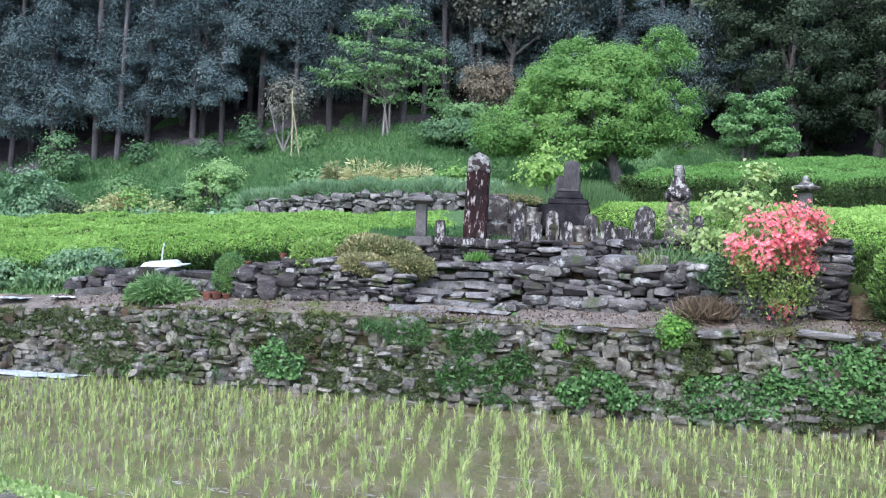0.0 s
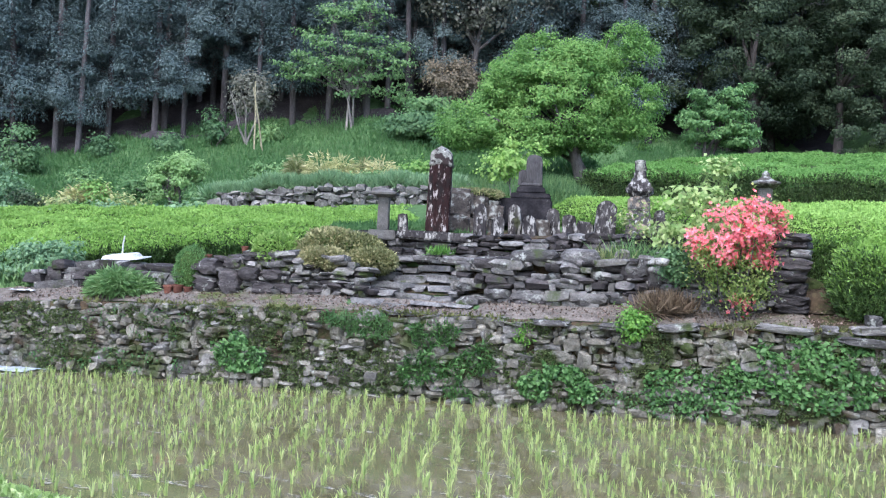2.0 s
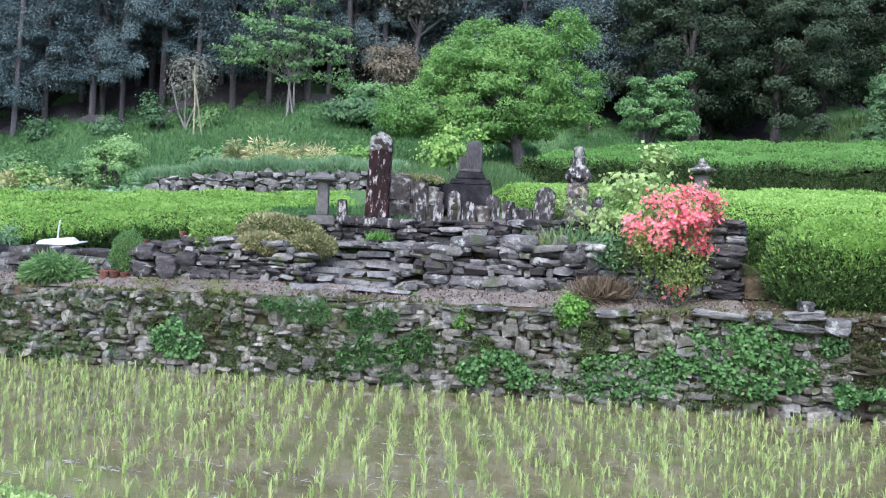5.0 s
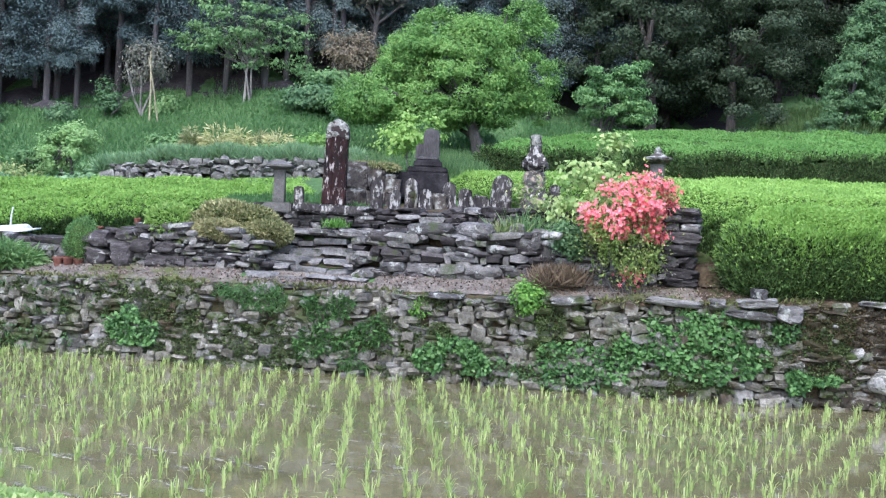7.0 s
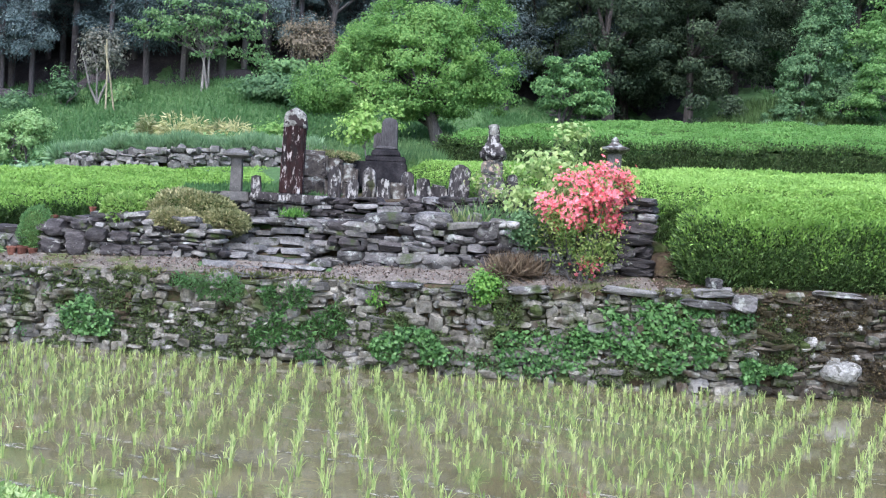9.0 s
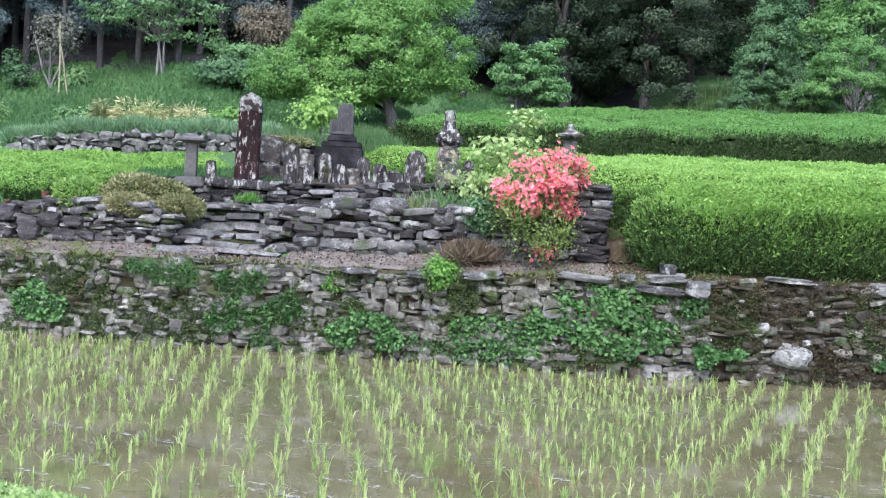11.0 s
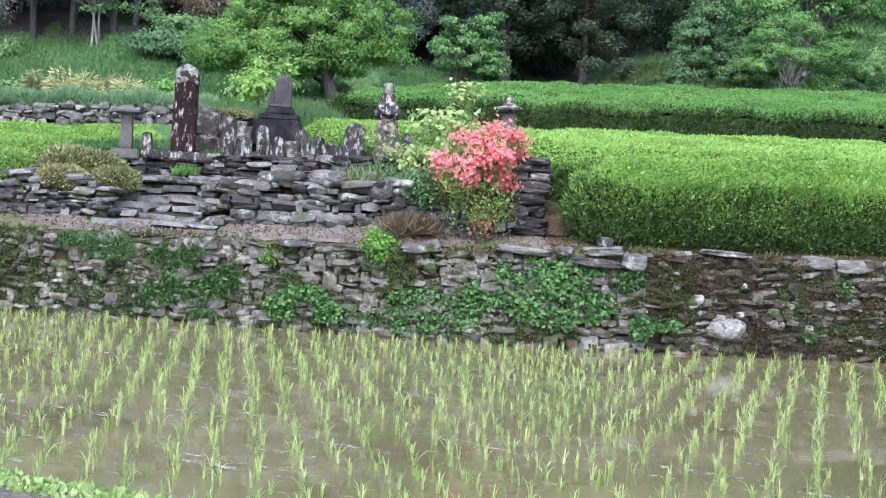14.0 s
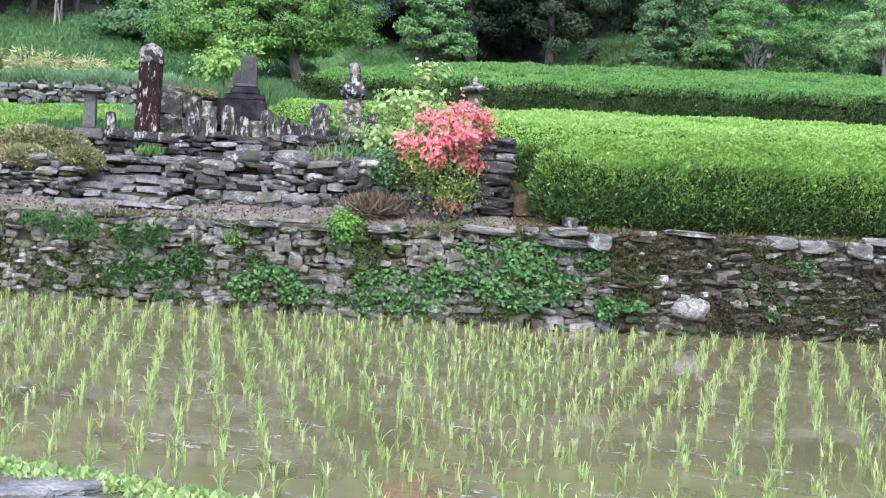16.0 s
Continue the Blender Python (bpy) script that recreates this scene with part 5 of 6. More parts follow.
scatter("path_weeds", "leafy weeds on a low bank beside a path", "weeds", 6000, lambda r, n: (lambda x: np.stack([x, wall_y(x) + r.uniform(0.9, 1.5, n)], 1))(r.uniform(-9.5, -5.2, n)), 0.13, herb_leaf, 205, 0.12)

soft_growth = leafy("soft_growth", [(0.13, 0.25, 0.12), (0.21, 0.355, 0.185), (0.31, 0.46, 0.26)], 0.5, 0.35, 2.0)
plume_leaf = leafy("creamy_plume", [(0.34, 0.38, 0.16), (0.5, 0.51, 0.25), (0.66, 0.63, 0.36)], 0.6, 0.35, 2.0)
dry_leaf = leafy("dry_stalk", [(0.2, 0.25, 0.1), (0.3, 0.33, 0.16), (0.42, 0.42, 0.24)], 0.6, 0.3, 2.0)
maple_leaf = leafy("bright_young_leaf", [(0.17, 0.33, 0.07), (0.29, 0.47, 0.12), (0.43, 0.6, 0.2)], 0.5, 0.45, 2.0)


def plume(label, x, y, z, w, h, count, mat, seed):
    """A loose clump of arching sprays."""
    r = np.random.default_rng(seed)
    d = unit(r.normal(size=(count, 3)) * [1, 1, 0.6] + [0, 0, 0.5])
    d[:, 2] = np.abs(d[:, 2])
    k = r.random((count, 1)) ** 0.5
    P = np.array([x, y, z]) + d * k * [w, w, h]
    way = d * [1, 1, 0.5] + np.column_stack([np.zeros((count, 2)), 0.5 - 0.9 * k[:, 0]])
    return tagged(new("grass_clump", leaves("grass_clump", P, np.full(count, 0.15), mat, way, 0.3, 0.09, 0.05)), label, "grass clump")


for n, (x, y, w, h, mat, label) in enumerate((
        (-1.75, 25.6, 0.28, 0.7, plume_leaf, "creamy yellow plumed grass clump above a stone wall"), (-1.35, 25.7, 0.25, 0.62, plume_leaf, "creamy yellow plumed grass clump above a stone wall"), (-0.55, 25.7, 0.25, 0.62, plume_leaf, "creamy yellow plumed grass clump above a stone wall"),
        (-2.3, 25.7, 0.13, 0.6, dry_leaf, "dry straw-coloured grass clump on a meadow"), (-0.95, 25.9, 0.12, 0.6, dry_leaf, "dry straw-coloured grass clump on a meadow"),
        (-6.6, 25.6, 0.22, 0.42, plume_leaf, "pale plumed grass clump behind a tea hedge"), (-6.2, 25.5, 0.2, 0.5, plume_leaf, "pale plumed grass clump behind a tea hedge"))):
    plume(label, x, y, max(3.55 if x > -4 else 2.85, float(land(x, y))), w * 1.3, h * 0.7, 520, mat, 500 + n)
scatter("wall_top_growth", "dense soft blue-green growth over an old stone wall", "undergrowth", 30000, lambda r, n: (lambda x: np.stack([x, 24.3 - 0.12 * x + 0.7 * r.random(n) ** 1.5], 1))(r.uniform(-3.9, 1.0, n)), 0.3, soft_growth, 206, 0.06, 0.6, lambda x: np.interp(x, (-3.9, -2.2, 2.4), (2.95, 3.2, 3.38)))
scatter("bank_growth", "dense olive-green grass on a bank below woods", "grass", 20000, field(9.3, 14.5, 27.3, 31.2), 0.42, olive_leaf, 207, 0.05, 0.4)
scatter("bank_growth", "pale herbs along the back of tea rows", "weeds", 9000, field(-10, -3.4, 25.0, 26.2), 0.22, herb_leaf, 208, 0.12, 0.5)

SHRUBS = (
    (-8.4, 25.9, 0.6, 1.1, mist_leaf, "straggling grey-green shrub behind tea rows"), (-9.3, 25.5, 0.5, 0.7, mist_leaf, "bushy green shrub at a meadow edge"),
    (-7.4, 25.6, 0.4, 0.7, dark_leaf, "dark leafy shrub behind a tea hedge"), (-6.9, 25.4, 0.35, 0.5, cream_leaf, "cream-tinted shrub behind a tea hedge"), (-6.2, 25.5, 0.3, 0.75, lime_leaf, "slim lime-green shrub on a meadow"), (-5.7, 25.4, 0.4, 0.45, cream_leaf, "pale yellow-green shrub on a meadow"),
    (-7.9, 24.9, 0.6, 0.4, mist_leaf, "low blue-green bush behind a tea hedge"), (-6.3, 24.9, 0.6, 0.38, mist_leaf, "low blue-green bush behind a tea hedge"), (-5.0, 24.95, 0.6, 0.34, herb_leaf, "low green bush behind a tea hedge"), (-3.9, 25.2, 0.4, 0.55, herb_leaf, "green shrub by an old stump"),
    (-3.2, 25.4, 0.4, 0.6, light_leaf, "light green shrub on a meadow"), (-0.7, 25.1, 0.5, 0.45, herb_leaf, "green bush over a stone wall"),
    (0.25, 25.4, 0.3, 0.65, lime_leaf, "yellow-green shrub above a stone wall"),
    (-9.3, 30.6, 0.5, 1.3, dull_leaf, "layered blue-green shrub at a wood's edge"), (-7.3, 28.6, 0.3, 0.7, herb_leaf, "small sapling on a meadow"), (-6.0, 31.6, 0.3, 0.4, dull_leaf, "spreading low shrub on a grassy slope"), (-4.9, 31.8, 0.15, 0.9, dull_leaf, "slim shrub at a wood's edge"), (-10.4, 28.0, 0.7, 0.9, dull_leaf, "low spreading shrub on a grassy slope"),
    (-4.4, 24.85, 0.55, 0.42, mist_leaf, "low blue-green bush behind a tea hedge"), (-3.75, 24.7, 0.4, 0.4, blue_leaf, "low blue-green bush at a wall end"), (-5.6, 24.95, 0.6, 0.42, mist_leaf, "low blue-green bush behind a tea hedge"), (-7.1, 24.95, 0.6, 0.44, herb_leaf, "low green bush behind a tea hedge"), (-8.9, 25.0, 0.7, 0.55, mist_leaf, "low blue-green bush behind a tea hedge"), (-3.6, 32.0, 0.22, 0.4, herb_leaf, "small green shrub at a wood's edge"), (-7.6, 31.6, 0.2, 0.5, dull_leaf, "small green shrub at a wood's edge"),
    (-3.0, 27.5, 0.4, 0.45, herb_leaf, "low green shrub on a meadow"), (-5.6, 27.3, 0.5, 0.4, grass_leaf, "low green shrub on a meadow"), (-8.4, 27.0, 0.5, 0.5, grass_leaf, "low green shrub on a meadow"))
for n, (x, y, r, h, mat, label) in enumerate(SHRUBS):
    tree("shrub", label, on(x, y), [((0, 0, h * 0.62), (r, r * 0.8, h * 0.42)), ((r * 0.2, 0, h * 0.35), (r * 0.9, r * 0.7, h * 0.3))], max(14, int(46 * r)), 100, 0.075, mat, bark, 0.02, 300 + n, (0.26, 0.14), cat="shrub", stems=2, limbs=4)
tree("round_shrub", "round light green shrub with a short trunk on a meadow", on(-4.75, 25.9), [((0, 0, 0.75), (0.5, 0.45, 0.4)), ((0.25, 0, 0.95), (0.35, 0.3, 0.28)), ((-0.3, 0, 0.55), (0.3, 0.3, 0.25))], 50, 170, 0.05, fresh_leaf, bark, 0.03, 47, (0.2, 0.12), cat="shrub", stems=3, limbs=5, puff=True)
tree("maple_sapling", "bright lime-green feathery sapling beside a tomb", (1.75, 20.9, 2.9), [((0.1, 0, 0.85), (0.4, 0.35, 0.28)), ((-0.2, 0, 0.65), (0.3, 0.3, 0.2))], 44, 36, 0.07, maple_leaf, pale_bark, 0.015, 41, (0.24, 0.05), cat="sapling", droop=0.8)


# ---- plants on the terraces ----
cream_lime = leafy("pale_lime_leaf", [(0.17, 0.3, 0.085), (0.29, 0.43, 0.145), (0.45, 0.56, 0.24)], 0.6, 0.4, 2.0)
petal_pink = leafy("azalea_petal", [(0.72, 0.115, 0.11), (0.81, 0.21, 0.24), (0.87, 0.36, 0.42)], 0.4, 0.3, 2.2)
azalea_leaf = leafy("azalea_leaf", [(0.11, 0.19, 0.045), (0.24, 0.33, 0.09), (0.41, 0.46, 0.17)], 0.6, 0.35, 3.0)


def flowers(name, pos, size, mat, facing, r):
    """Five-petalled open blossoms."""
    V, F = [], []
    n = len(pos)
    ax = unit(facing + r.normal(size=(n, 3)) * 0.5)
    s = unit(np.cross(ax, r.normal(size=(n, 3))))
    u = np.cross(ax, s)
    L = (size * r.uniform(0.75, 1.2, n))[:, None]
    for k in range(5):
        a = math.tau * k / 5
        d = s * math.cos(a) + u * math.sin(a)
        e = -s * math.sin(a) + u * math.cos(a)
        V.append(np.stack([pos, pos + L * (d * 0.55 + e * 0.34 + ax * 0.28), pos + L * (d + ax * 0.22), pos + L * (d * 0.55 - e * 0.34 + ax * 0.28)], 1))
    V = np.concatenate(V).reshape(-1, 3)
    i = np.arange(5 * n)[:, None] * 4
    return mesh_np(name, V, np.concatenate([i + [0, 1, 2], i + [0, 2, 3]], 1).reshape(-1, 3), mat)


def azalea():
    r = np.random.default_rng(55)
    base = np.array([4.1, 15.62, 1.36])
    thing = tagged(new("azalea"), "azalea bush covered in salmon-pink blossom", "azalea")
    lobes = [((-0.05, 0, 0.95), (0.55, 0.42, 0.38)), ((0.22, 0, 1.15), (0.42, 0.35, 0.28)), ((-0.35, 0, 0.8), (0.32, 0.3, 0.25)), ((0.05, -0.05, 0.55), (0.5, 0.35, 0.3)), ((0.1, -0.05, 0.35), (0.4, 0.3, 0.2))]
    C = clumps(r, lobes, 110, 0.6)
    for k in range(9):
        bm = bmesh.new()
        e = Vector(C[r.integers(len(C))])
        f = Vector((r.normal() * 0.06, r.normal() * 0.06, -0.05))
        tube(bm, [f, f.lerp(e, 0.5) + Vector((0.05 * r.normal(), 0.05 * r.normal(), -0.08)), e], [0.013, 0.009, 0.003], 6)
        part("stem", bm, bark, thing)
    k = np.repeat(np.arange(110), 34)
    P = C[k] + r.normal(size=(len(k), 3)) * 0.09
    child("foliage", leaves("foliage", P, np.full(len(P), 0.05), azalea_leaf, np.array([0, -0.3, 0.6]), 0.8, 0.3), thing)
    hot = C[(C[:, 2] + 0.35 * C[:, 0] > 0.58 + 0.3 * r.random(110)) | (r.random(110) < 0.06)]
    k = np.repeat(np.arange(len(hot)), 36)
    P = hot[k] + r.normal(size=(len(k), 3)) * np.array([0.075, 0.075, 0.055])
    child("blossom", flowers("blossom", P, 0.034, petal_pink, unit(P - [0, 0.3, 0.7]) + [0, -0.6, 0.3], r), thing, "salmon-pink open blossoms")
    thing.location = base


azalea()
tree("yellow_shrub", "tall pale yellow-green leafy shrub beside an azalea", (3.75, 16.35, 1.95), [((0, 0, 0.7), (0.4, 0.35, 0.42)), ((0.3, 0, 1.15), (0.22, 0.2, 0.3)), ((0.38, 0, 1.4), (0.1, 0.1, 0.12)), ((-0.3, 0, 0.45), (0.22, 0.2, 0.25))], 64, 17, 0.085, cream_lime, bark, 0.013, 42, (0.17, 0.08), cat="shrub", stems=4, limbs=6)
tree("pale_shrub", "sparse shrub with pale yellow-green leaves before a stone tower", (3.25, 17.5, 2.15), [((0, 0, 0.45), (0.25, 0.2, 0.3)), ((0.1, 0, 0.25), (0.3, 0.25, 0.2))], 16, 26, 0.055, cream_leaf, bark, 0.012, 43, (0.18, 0.1), cat="shrub", stems=3, limbs=4)
tree("dark_shrub", "dark blue-green shrub hanging over a wall", (3.5, 16.05, 1.85), [((0, 0, 0.15), (0.22, 0.16, 0.22))], 24, 60, 0.045, dull_leaf, bark, 0.008, 45, (0.14, 0.12), cat="shrub", stems=2, limbs=2)


def cushion(name, label, cat, x, y, z, w, d, h, mat, count, leaf, seed, up=0.6):
    """A low cushion of growth: a soft mound under dense short leaves."""
    r = np.random.default_rng(seed)
    thing = tagged(new(name), label, cat)
    bm = bmesh.new()
    bmesh.ops.create_icosphere(bm, subdivisions=3, radius=1)
    for v in bm.verts:
        v.co = v.co * (1 + 0.18 * noise.noise(v.co * 2 + Vector((seed, 0, 0))))
        v.co = Vector((v.co.x * w * 0.9, v.co.y * d * 0.9, v.co.z * h * 0.9))
    part("heart", bm, twiggy, thing, smooth=True)
    D = unit(r.normal(size=(count, 3)))
    k = np.array([1 + 0.18 * noise.noise(Vector(q) * 2 + Vector((seed, 0, 0))) for q in D])[:, None]
    P = D * k * np.array([w, d, h]) * r.uniform(0.88, 1.04, (count, 1))
    child("foliage", leaves("foliage", P, np.full(count, leaf), mat, D + [0, 0, up], 0.65, 0.2), thing)
    thing.location = (x, y, z)
    return thing


for n, (x, y, z, w, dd, h) in enumerate(((-1.38, 18.6, 1.93, 0.34, 0.35, 0.2), (-1.06, 18.7, 2.04, 0.46, 0.4, 0.27), (-0.74, 18.6, 1.99, 0.44, 0.35, 0.25), (-0.46, 18.3, 1.88, 0.32, 0.3, 0.16), (-1.15, 18.25, 1.88, 0.34, 0.25, 0.14))):
    cushion("creeping_juniper", "spreading brownish-green creeping juniper over a wall top", "juniper", x, y, z, w, dd, h, moss_leaf, 5200, 0.065, n + 1, 0.1)["group"] = "juniper mound"
cushion("clipped_bush", "small dense rounded green bush on a terrace", "bush", -3.15, 18.9, 1.62, 0.26, 0.24, 0.36, blue_leaf, 4200, 0.03, 3)
cushion("low_bush", "low bright green leafy bush on a wall top", "bush", -1.85, 18.5, 2.0, 0.32, 0.24, 0.21, maple_leaf, 1500, 0.075, 4)
tree("leafy_shrub", "spreading grey-green leafy shrub at the end of tea rows", (-5.75, 20.3, 1.35), [((0, 0, 0.32), (0.6, 0.4, 0.3)), ((-0.4, 0, 0.25), (0.4, 0.35, 0.25)), ((0.35, 0, 0.45), (0.3, 0.3, 0.2))], 60, 70, 0.06, mist_leaf, bark, 0.012, 48, (0.17, 0.1), cat="shrub", stems=3, limbs=4)
tree("leafy_shrub", "grey-green leafy weeds beside a path", (-7.2, 20.4, 1.2), [((0, 0, 0.3), (0.7, 0.4, 0.28)), ((-0.3, 0, 0.25), (0.4, 0.35, 0.25))], 56, 70, 0.06, mist_leaf, bark, 0.012, 49, (0.17, 0.1), cat="shrub", stems=3, limbs=4)


fern_brown = leafy("withered_fern", [(0.09, 0.066, 0.045), (0.16, 0.12, 0.08), (0.23, 0.18, 0.12)], 0.6, 0.25, 3.0)
tuft_leaf = leafy("soft_grass", [(0.13, 0.25, 0.085), (0.21, 0.36, 0.14), (0.31, 0.46, 0.21)], 0.6, 0.4, 2.0)


def tuft(name, label, cat, x, y, z, w, h, count, mat, seed, lean=0.35, width=0.05):
    r = np.random.default_rng(seed)
    P = np.stack([x + r.normal(size=count) * w * 0.5, y + r.normal(size=count) * w * 0.3, np.full(count, z)], 1)
    return tagged(new(name, leaves(name, P, np.full(count, h), mat, np.array([0, 0, 1.0]), lean, width, 0.02)), label, cat)


plume("soft bright green bushy herb beside a path", -4.23, 18.98, 1.24, 0.42, 0.36, 3000, tuft_leaf, 7)
plume("soft bright green bushy herb beside a path", -3.95, 19.0, 1.24, 0.3, 0.27, 1500, tuft_leaf, 8)
tuft("grass_tuft", "small green tuft in a slate ledge", "grass", 0.5, 18.1, 2.0, 0.16, 0.14, 160, fern_leaf, 8)
tuft("dry_fern", "withered red-brown fern against a terrace wall", "fern", 3.3, 15.9, 1.38, 0.28, 0.28, 1100, fern_brown, 12, 0.6, 0.03)
tuft("wild_grass", "arching pale grass on a terrace wall", "grass", 3.1, 17.1, 2.0, 0.4, 0.35, 160, herb_leaf, 9, 0.6, 0.02)
tuft("wild_grass", "arching pale grass on a terrace wall", "grass", 2.75, 16.9, 2.0, 0.3, 0.25, 120, cream_leaf, 10, 0.6, 0.02)


# creepers, ferns and weeds that grow out of the lower wall
def creeper(label, x0, x1, z0, z1, count, leaf, mat, seed, out=0.06, cat="creeper"):
    r = np.random.default_rng(seed)
    u, w = r.random(count * 3), r.random(count * 3)
    x, z = x0 + (x1 - x0) * u, z0 + (z1 - z0) * w
    edge = ((u - 0.5) / 0.5) ** 2 + ((w - 0.5) / 0.5) ** 2
    patch = np.array([noise.noise(Vector((a * 3.4, b * 3.8, seed * 3.1))) for a, b in zip(x, z)])
    keep = (edge < 0.75 + 1.7 * patch) & (patch > -0.35)
    x, z = x[keep][:count], z[keep][:count]
    y = wall_y(x) - 0.13 + 0.08 * z - out * r.random(len(x)) ** 2
    P = np.stack([x, y, z], 1)
    thing = tagged(new("wall_plant"), label, cat)
    if cat == "fern":
        blades = leaves("foliage", P, r.uniform(0.8, 1.7, len(P)) * leaf, mat, np.array([0, -0.6, 0.15]), 0.7, 0.13, 0.06)
    else:
        blades = leaves("foliage", P, r.uniform(0.5, 1.0, len(P)) * leaf, mat, np.array([0, -0.3, -0.6]), 0.7, 0.36, 0.14, np.array([0.1, -0.8, 0.7]))
    child("foliage", blades, thing)
    for k in range(3):
        bm = bmesh.new()
        a = np.array([r.uniform(x0, x1), 0, z0 + 0.1 * r.random()])
        e = np.array([a[0] + r.normal() * 0.15, 0, r.uniform(a[2] + 0.1, z1)])
        pts = [(p[0], float(wall_y(p[0])) - 0.14 + 0.08 * p[2], p[2]) for p in (a, (a + e) / 2 + [0.04, 0, 0], e)]
        tube(bm, pts, [0.005, 0.004, 0.002], 5)
        part("stem", bm, bark, thing)
    return thing


creeper("heart-leaved green creeper hanging down a stone wall", 3.9, 5.75, 0.35, 1.2, 2600, 0.085, ivy_leaf, 1)
creeper("heart-leaved green creeper on a stone wall", 2.9, 4.2, 0.2, 0.75, 800, 0.075, ivy_leaf, 2)
creeper("leafy green weed at the foot of a stone wall", 1.5, 2.45, 0.25, 0.68, 1300, 0.075, ivy_leaf, 3, 0.16, "weed")
creeper("leafy green weed on a stone wall", -2.6, -1.75, 0.3, 0.85, 1000, 0.07, ivy_leaf, 4, 0.14, "weed")
creeper("leafy green weed at the foot of a stone wall", 5.85, 6.45, 0.2, 0.55, 800, 0.07, ivy_leaf, 5, 0.14, "weed")
creeper("green fern patch on a stone wall", 0.0, 1.2, 0.15, 1.1, 2200, 0.06, ivy_leaf, 6, 0.08, "fern")
creeper("green fern patch under a wall top", -1.2, 0.3, 0.85, 1.18, 1500, 0.055, grass_leaf, 7, 0.08, "fern")
creeper("small yellow-green fern on a stone wall", 1.42, 1.66, 0.85, 1.12, 130, 0.06, fern_leaf, 8, 0.1, "fern")
creeper("green weeds in a stone wall", 5.6, 6.0, 0.85, 1.15, 240, 0.06, ivy_leaf, 9, 0.1, "weed")
creeper("mossy weeds low on a stone wall", -5.5, -3.0, 0.1, 0.5, 350, 0.05, grass_leaf, 10, 0.06, "weed")
creeper("mossy weeds low on a stone wall", 2.5, 4.0, 0.15, 0.5, 420, 0.05, grass_leaf, 11, 0.06, "weed")
creeper("small green weed on a stone wall", 8.35, 8.65, 0.9, 1.15, 90, 0.06, ivy_leaf, 12, 0.1, "weed")
creeper("small green weed on a stone wall", 8.0, 8.25, 0.3, 0.5, 90, 0.06, ivy_leaf, 13, 0.1, "weed")
creeper("sparse weeds on a mossy wall", 8.4, 9.8, 0.2, 0.9, 260, 0.045, grass_leaf, 14, 0.05, "weed")
creeper("sparse ferns on a mossy wall", -4.6, -2.7, 0.6, 1.1, 300, 0.045, grass_leaf, 15, 0.05, "fern")
tree("fern_clump", "bright green leafy clump on a wall top", (2.86, 15.5, 1.05), [((0, 0, 0.14), (0.2, 0.1, 0.16)), ((-0.02, 0, 0.25), (0.12, 0.1, 0.1))], 30, 50, 0.045, fern_leaf, bark, 0.006, 46, (0.12, 0.08), cat="fern", stems=3, limbs=2)
cushion("grass_mound", "mossy grass on the top of a stacked wall end", "moss", 1.05, 19.6, 2.98, 0.42, 0.25, 0.07, moss_leaf, 1800, 0.05, 21)


# ---- bank and road on the camera's side ----
def bank():
    bx, by = np.array([b[0] for b in BANK]), np.array([b[1] for b in BANK])
    xs = np.linspace(-30, 20, 260)
    prof = ((0.12, -0.25), (-0.02, 0.08), (-0.12, 0.15), (-0.35, 0.18), (-0.8, 0.2), (-1.5, 0.28), (-2.6, 0.36), (-12, 0.36), (-60, 0.3))
    V = []
    for d, z in prof:
        for x in xs:
            y = np.interp(x, bx, by)
            j = 0.06 * noise.noise(Vector((x * 1.8, y * 1.8, d))) if d > -2 else 0
            V.append((x + d * 0.62, y + d * 0.78 + j, z + 0.03 * noise.noise(Vector((x * 4, d * 4, 2)))))
    n = len(xs)
    i = (np.arange(len(prof) - 1)[:, None] * n + np.arange(n - 1)).ravel()
    ob = new("road_bank", mesh_np("road_bank", np.array(V), np.stack([i, i + n, i + n + 1, i + 1], 1), gravel, True))
    tagged(ob, "stony earth bank and lane beside a paddy", "bank", kind="structure")
    r = np.random.default_rng(77)
    m = 15000
    x = np.concatenate([r.uniform(-4.2, 1.6, m)])
    d = np.abs(r.normal(size=m)) * 0.16
    y = np.interp(x, bx, by)
    P = np.stack([x - d * 0.62, y - d * 0.78, 0.12 + 0.06 * r.random(m)], 1)
    tagged(new("bank_weeds", leaves("bank_weeds", P, r.uniform(0.025, 0.055, m), weed_leaf, np.array([0, 0, 0.7]), 0.8, 0.32, 0.1)), "fresh green weeds along a paddy bank", "weeds", kind="stuff")
    rand = random.Random(6)
    for k in range(16):
        x = rand.uniform(-0.9, 0.8)
        d = rand.uniform(0.4, 0.75)
        boulder("flat grey stone set in a paddy bank", x - d * 0.62, float(np.interp(x, bx, by)) - d * 0.78, 0.21, rand.uniform(0.12, 0.3), rand.uniform(0.1, 0.2), 0.07, cap_stone, rand.uniform(0, 90), 80 + k, "stone", "bank stones")


weed_leaf = leafy("bank_weed", [(0.26, 0.39, 0.12), (0.4, 0.53, 0.21), (0.55, 0.66, 0.33)], 0.6, 0.35, 2.0)
bank()


